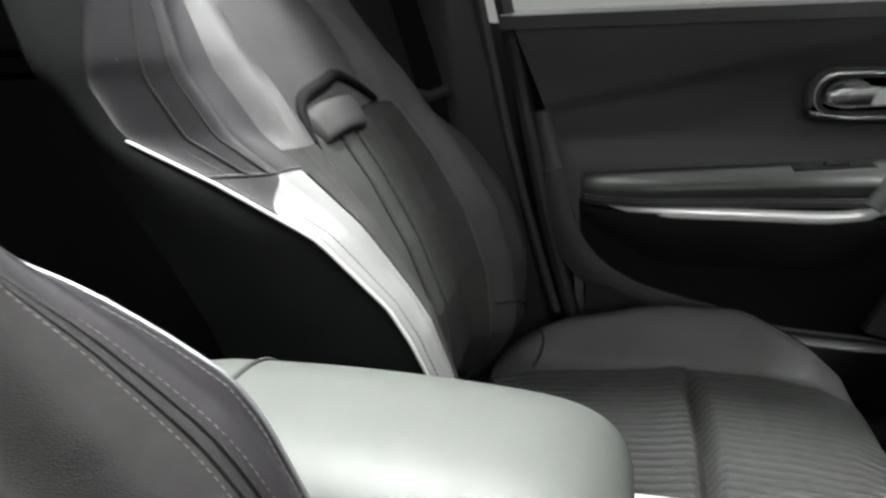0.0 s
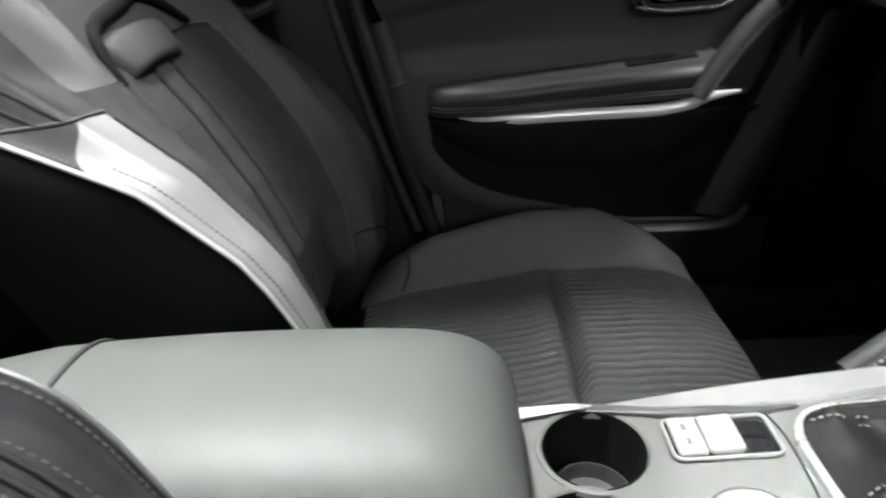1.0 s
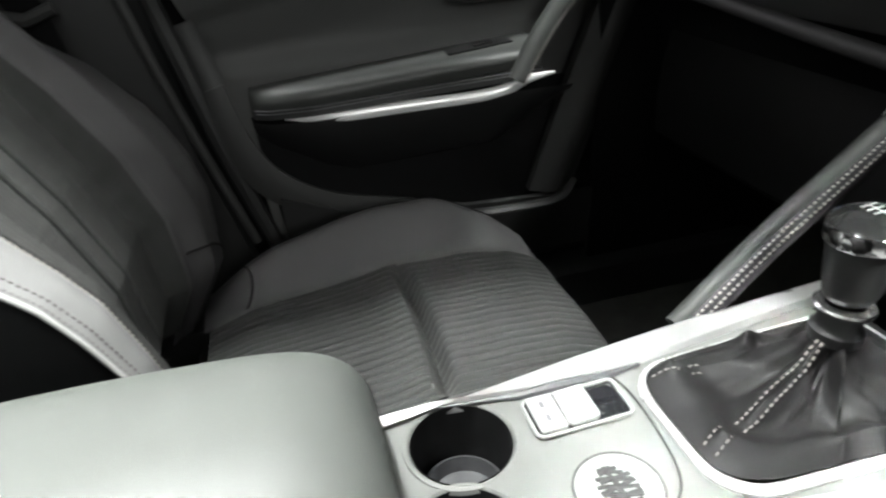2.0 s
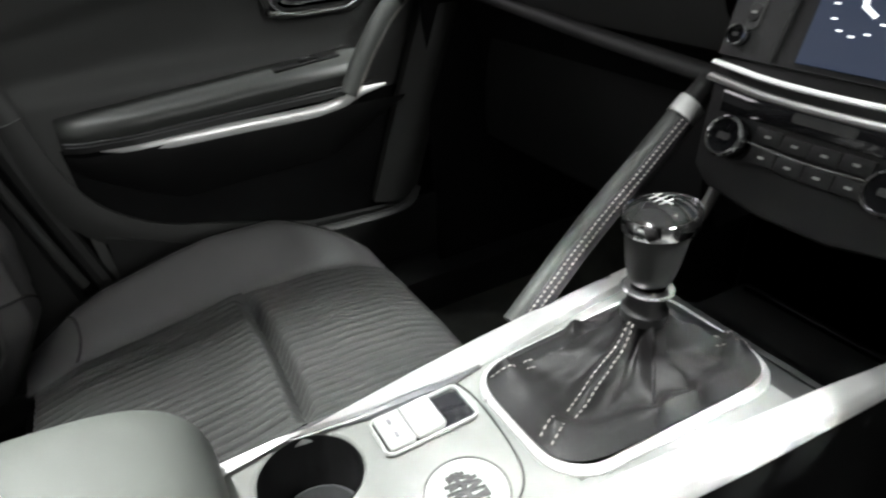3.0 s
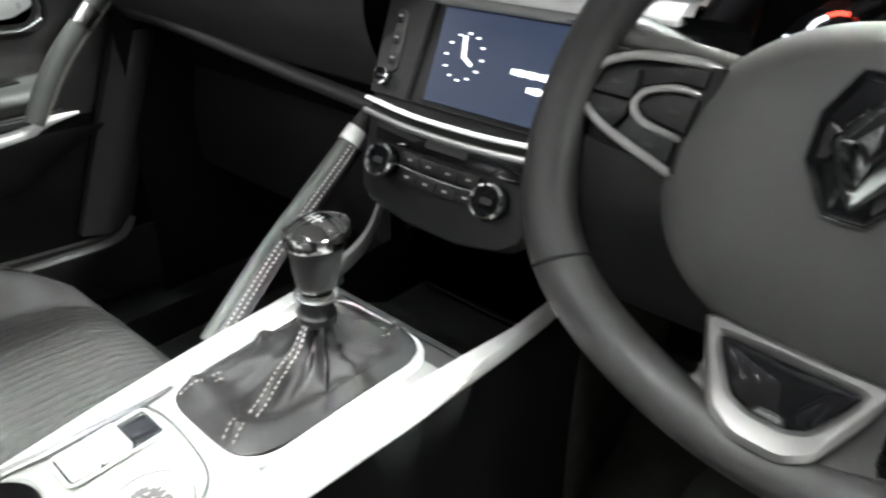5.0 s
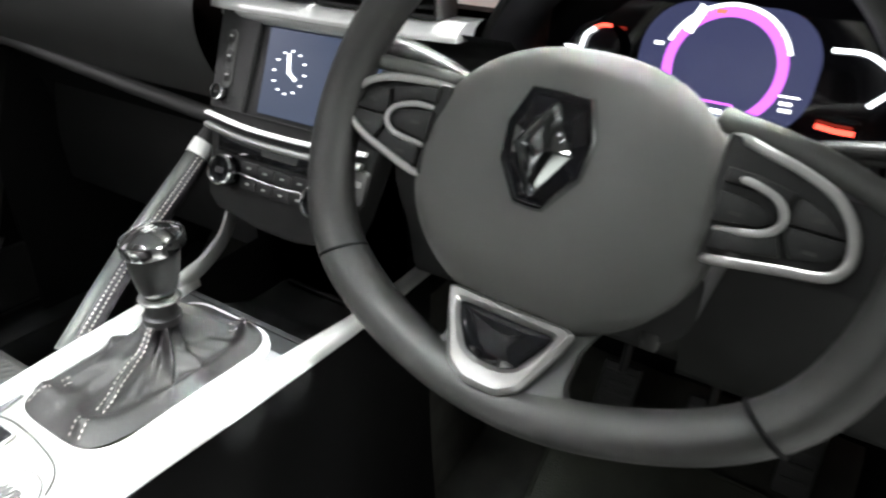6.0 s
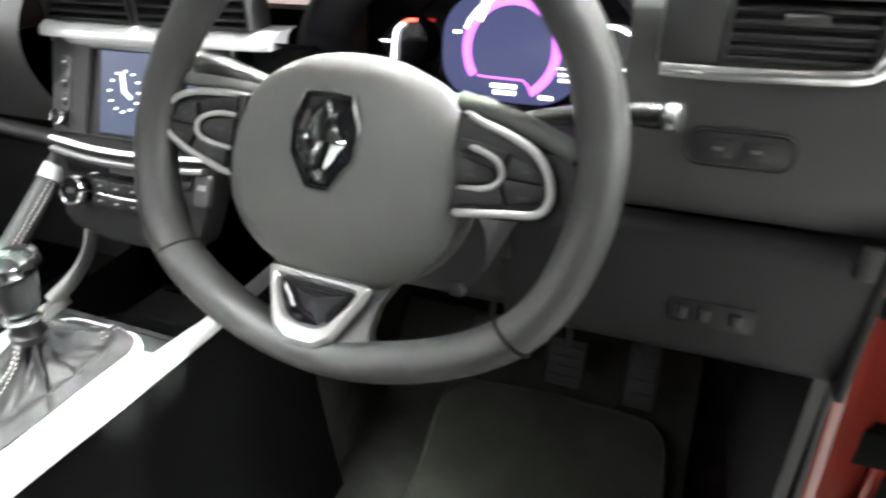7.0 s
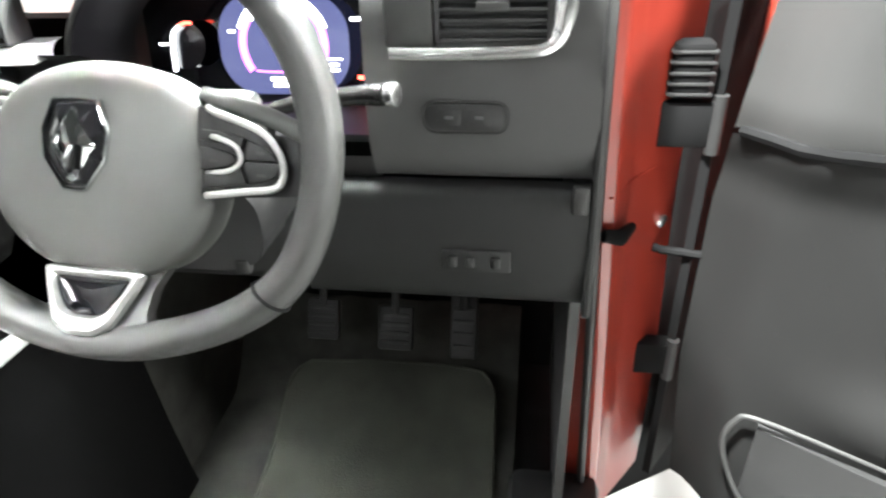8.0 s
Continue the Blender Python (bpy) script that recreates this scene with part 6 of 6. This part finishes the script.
# badge: a plain six-sided shield
hexo = [(0.0, 0.037), (0.020, 0.036), (0.0295, 0.012), (0.0275, -0.012), (0.010, -0.036), (0.0, -0.0365), (-0.010, -0.036), (-0.0275, -0.012), (-0.0295, 0.012), (-0.020, 0.036)]
hexo = [(x * 0.92, y * 0.94) for x, y in hexo]
hexi = [(x * 0.90, y * 0.91) for x, y in hexo]
hexs = [Vector((*q, 0)) for q in hexi]
badge = part("badge", grid(lambda u, v: (lambda k: hexs[int(k) % 10].lerp(hexs[(int(k) + 1) % 10], k - int(k)))(u * 10) * (1 - v) + Vector((-0.006, 0.0055, 0.0100 + 0.0095 * (1 - (1 - v) ** 2))), 60, 14, wrap_u=True), GLOSS_BLACK, wheel, "plain black shield badge in a chrome surround")
part("badge_rim", frame_plate(hexo, hexi, 0.0062, 0.002, pose(-0.006, 0.0055, 0.0070)), SMOKE_CHROME, badge)


def shape_pt(u, v):
    """Smooth smoked dome, a soft diamond in outline, on the badge."""
    a = 2 * math.pi * u
    c, d = abs(math.cos(a)) / 0.0185, abs(math.sin(a)) / 0.0280
    r = (c ** 1.2 + d ** 1.2) ** (-1 / 1.2) * (1 - v)
    return Vector((-0.006 + r * math.cos(a), 0.0055 + r * math.sin(a), 0.0135 + 0.0115 * (1 - (1 - v) ** 2.4)))


part("badge_shape", grid(shape_pt, 72, 24, wrap_u=True), SMOKE_CHROME, badge)
for x in (-0.062, 0.058):
    part("cover_slot", box((x - 0.006, -0.006, 0.0), (x + 0.006, -0.003, 0.0022), 0.0006, m=pose(0, 0, -0.0035)), PLASTIC, wheel)
# side spokes with key pads and silver loops
for s in (-1, 1):
    SZ = -0.004
    spo = part("spoke", slab(lambda u, v: Vector((s * (0.060 + 0.112 * u), lin([(0, -0.030), (0.5, -0.025), (1, -0.020)], u) + v * lin([(0, 0.060), (0.5, 0.048), (1, 0.042)], u), -0.014 - 0.014 * max(0.0, 1 - u / 0.30) + 0.003 * math.sin(math.pi * v) + 0.008 * u)), 14, 8, (0, 0, -0.020)), BLACK_KEY, wheel)
    loop = curve([(s * 0.0830, 0.0285, -0.016), (s * 0.0915, 0.0282, -0.002), (s * 0.104, 0.0275, 0.0035), (s * 0.128, 0.0250, 0.0032), (s * 0.146, 0.0175, 0.003), (s * 0.1545, 0.0050, 0.003), (s * 0.150, -0.0065, 0.003), (s * 0.133, -0.0165, 0.0032), (s * 0.100, -0.0265, 0.0035), (s * 0.0915, -0.0292, -0.002), (s * 0.0830, -0.0300, -0.016)], 60)
    loop = [Vector((q.x * 0.99, q.y, q.z)) for q in loop]
    if s > 0:
        loop = curve([(0.083, 0.0400, -0.016), (0.091, 0.0385, -0.002), (0.102, 0.0345, 0.0035), (0.122, 0.0290, 0.0032), (0.139, 0.0215, 0.0032), (0.150, 0.0100, 0.003), (0.1545, -0.0030, 0.003), (0.1525, -0.0120, 0.003), (0.145, -0.0170, 0.003), (0.125, -0.0198, 0.0032), (0.098, -0.0240, 0.0035), (0.0915, -0.0247, -0.002), (0.083, -0.0255, -0.016)], 60)
    if s > 0:
        loop = [Vector((0.083 + (q.x - 0.083) * 0.965, q.y, q.z)) for q in loop]
    part("spoke_face", plate([(q.x, q.y) for q in (loop if s > 0 else loop[::-1])][::-1], 0.014, 0.001, pose(0, 0, -0.0145)), BLACK_KEY, spo)
    part("spoke_trim", tube(loop, 0.0027, 12, squash=(0.6, (0, 0, 1))), TRIM_SATIN, spo, "satin silver loop")
    loop2 = curve([(s * 0.0850, 0.0132, -0.014), (s * 0.0915, 0.0130, -0.001), (s * 0.101, 0.0124, 0.0042), (s * 0.115, 0.0078, 0.0042), (s * 0.1195, -0.0005, 0.0042), (s * 0.112, -0.0082, 0.0042), (s * 0.0915, -0.0115, -0.001), (s * 0.0850, -0.0120, -0.014)], 40)
    loop2 = [Vector((p.x, p.y * (1.18 if s > 0 and p.y > 0 else 1.0) + (0.003 if s > 0 else 0.0), p.z)) for p in loop2]
    part("key_trim", tube(loop2, 0.0021, 10, squash=(0.6, (0, 0, 1))), TRIM_SATIN, spo)
    for key_shape, mx, my in (
            ([(0.088, 0.0102), (0.099, 0.0098), (0.112, 0.0058), (0.1165, -0.0004), (0.110, -0.0058), (0.088, -0.0088)], 0.098, 0.001),
            ([(0.088, 0.0252), (0.102, 0.0242), (0.121, 0.0195), (0.1185, 0.0098), (0.102, 0.0155), (0.088, 0.0160)], 0.104, 0.0205),
            ([(0.091, -0.0135), (0.110, -0.0115), (0.119, -0.0050), (0.124, -0.0190), (0.098, -0.0245), (0.091, -0.0258)], 0.104, -0.0190),
            ([(0.124, 0.0180), (0.136, 0.0130), (0.144, 0.0060), (0.1475, 0.0012), (0.1225, 0.0012), (0.1220, 0.0085)], 0.134, 0.0085),
            ([(0.1225, 0.0000), (0.1490, 0.0000), (0.1490, -0.0075), (0.1430, -0.0135), (0.1280, -0.0180), (0.1220, -0.0070)], 0.135, -0.0075)):
        kk = part("wheel_key", plate([(s * x, y * 0.84 + 0.002 if s > 0 else y) for x, y in (key_shape if s > 0 else key_shape[::-1])], 0.005, 0.0012, pose(0, 0, -0.0015)), BLACK_KEY, spo, "matt black key pad")
        part("key_mark", box((s * mx - 0.0032, my - 0.0010, 0.0034), (s * mx + 0.0032, my + 0.0010, 0.0039)), PANEL_GREY, kk, smooth=False)
    bridge = [(-0.075, 0.0335, -0.014), (-0.10, 0.0345, -0.009), (-0.135, 0.0345, -0.006), (-0.164, 0.0335, -0.003)] if s < 0 else [(0.075, 0.050, -0.024), (0.105, 0.043, -0.012), (0.135, 0.035, -0.008), (0.164, 0.024, -0.004)]
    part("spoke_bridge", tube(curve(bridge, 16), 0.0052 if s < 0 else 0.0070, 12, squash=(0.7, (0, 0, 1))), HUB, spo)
# lower spoke: leather web with a silver-framed gloss insert
low_o = [(-0.045, -0.089), (0.0, -0.0895), (0.041, -0.089), (0.036, -0.106), (0.024, -0.134), (0.012, -0.142), (-0.010, -0.142), (-0.024, -0.134), (-0.038, -0.106)]
low_i = [(-0.034, -0.0965), (0.0, -0.097), (0.031, -0.0965), (0.027, -0.107), (0.0175, -0.1225), (0.009, -0.1265), (-0.007, -0.1265), (-0.0175, -0.1225), (-0.029, -0.107)]
low_o, low_i = softened(low_o), softened(low_i)
LOW = Matrix.Translation((0, -0.0895, -0.008)) @ pose(0, 0, 0, -24) @ Matrix.Translation((0, 0.0895, 0))
web = part("lower_spoke", slab(lambda u, v: Vector(((2 * u - 1) * lin([(0, 0.050), (0.4, 0.040), (0.72, 0.041), (0.88, 0.049), (1, 0.066)], v) + 0.004, -0.078 - 0.060 * v, -0.016 + 0.026 * v - 0.010 * (2 * u - 1) ** 2 * (1 - v))), 14, 16, (0, 0, -0.012)), RIM_LEATHER, wheel)
low_c = Vector((0.0, -0.109, 0))
lows = [Vector((*q, 0)) for q in low_i]
part("spoke_insert", grid(lambda u, v: (lambda k: LOW @ (low_c + (lows[int(k) % 36].lerp(lows[(int(k) + 1) % 36], k - int(k)) - low_c) * (1 - v) + Vector((0, 0, 0.0010 + 0.0042 * (1 - (1 - v) ** 2)))))(u * 36), 72, 12, wrap_u=True), GLOSS_BLACK, web, "glossy black spoke insert")
part("insert_frame", frame_plate(low_o, low_i, 0.008, 0.003, LOW @ pose(0, 0, -0.002)), TRIM_SATIN, web, "satin silver frame")

# ---- pedals ----
for x, z, w, h in ((0.34, 0.560, 0.055, 0.070), (0.464, 0.550, 0.060, 0.075), (0.58, 0.560, 0.045, 0.105)):
    pd = thing("pedal", "dark rubber-faced foot pedal under the dashboard", "pedal", "driver's pedals", at=(x, 1.25, z))
    part("pedal_pad", box((-w / 2, -0.010, -h / 2), (w / 2, 0.006, h / 2), 0.005, m=pose(0, 0, 0, -28)), RUBBER, pd)
    for k in range(4):
        part("pad_rib", box((-w / 2 + 0.006, -0.0135, h * (k - 1.5) / 5 - 0.003), (w / 2 - 0.006, -0.009, h * (k - 1.5) / 5 + 0.003), 0.001, m=pose(0, 0, 0, -28)), PANEL_GREY, pd)
    part("pedal_arm", tube([(0, 0.005, h * 0.3), (0, 0.03, 0.10), (0.0, 0.06, 0.20)], 0.007, 8), RUBBER, pd)

# ---- open driver's door ----
DM = pose(0.885, 1.205, 0, 0, 0, 0) @ pose(0, 0, 0, 0, 0, -24)
ddoor = thing("door_2", "open red driver's door with a charcoal inner panel", "car door", kind="structure")
ddoor.matrix_world = DM


def dd(u, v):
    """Inner face of the open door: x along the door from its hinge edge, z up."""
    x = lin([(0.36, 0.05), (0.6, 0.03), (0.85, 0.03), (1.12, 0.06)], 0.36 + 0.75 * v) + 0.95 * u
    z = 0.36 + 0.75 * v
    y = -0.02 - 0.05 * table([(0.0, 0.0), (0.10, 1.0)], u) - 0.02 * table([(0.88, 0.0), (0.95, 1.0)], z) - 0.03 * math.exp(-((z - 0.62) / 0.05) ** 2) * table([(0.12, 0.0), (0.3, 1.0)], u)
    return Vector((x, y, z))


def slot_v(u):
    return (0.941 + 0.06 * u - 0.36) / 0.75


part("upper_panel", grid(lambda u, v: dd(u, slot_v(u) + 0.010 + (1 - slot_v(u) - 0.010) * v) + Vector((0, -0.006 * math.sin(math.pi * min(1.0, v * 4) / 2), 0)), 50, 24), PANEL_GREY, ddoor, "charcoal soft upper door panel")
part("inner_panel", grid(lambda u, v: dd(u, slot_v(u) * v), 50, 44), DOOR_BLACK, ddoor, "black plastic lower door panel")
part("seam_gap", tube([dd(u, slot_v(u) + 0.005) + Vector((0, 0.002, 0)) for u in np.linspace(0.01, 0.99, 30)], 0.0078, 8), BACK_CLOTH, ddoor)
part("outer_skin", slab(lambda u, v: Vector((1.05 * u, 0.075, 0.33 + 0.75 * v)), 8, 8, (0, 0.02, 0)), RED, ddoor)
part("hinge_edge", slab(lambda u, v: Vector((0.02 + 0.015 * u, -0.02 + 0.10 * u, 0.33 + 0.78 * v)), 4, 10, (-0.012, 0, 0)), BACK_CLOTH, ddoor)
part("window_ledge", slab(lambda u, v: Vector((0.05 + 0.98 * u, -0.015 + 0.09 * v, 1.115)), 8, 4, (0, 0, -0.02)), PANEL_GREY, ddoor)
pock = curve([(0.26, -0.09, 0.36), (0.165, -0.088, 0.42), (0.118, -0.088, 0.51), (0.122, -0.088, 0.568), (0.16, -0.088, 0.585), (0.36, -0.09, 0.568), (0.63, -0.09, 0.54)], 40)
part("pocket_trim", tube(pock, [0.0038 - 0.0022 * max(0, k - 22) / 18 for k in range(41)], 8), PANEL_GREY, ddoor, "satin trim round the door pocket")
part("door_pocket", slab(lambda u, v: Vector((0.15 + 0.6 * u, -0.082 - 0.02 * math.sin(math.pi * u), 0.42 + 0.145 * v - 0.03 * u * v)), 20, 6, (0, 0.01, 0)), RUBBER, ddoor)
part("check_strap", tube([(-0.075, -0.02, 0.765), (-0.02, -0.03, 0.763), (0.05, -0.01, 0.76)], 0.006, 8), BACK_CLOTH, ddoor)
part("strap_box", box((-0.09, -0.012, 0.745), (-0.065, 0.012, 0.785), 0.004), RUBBER, ddoor)
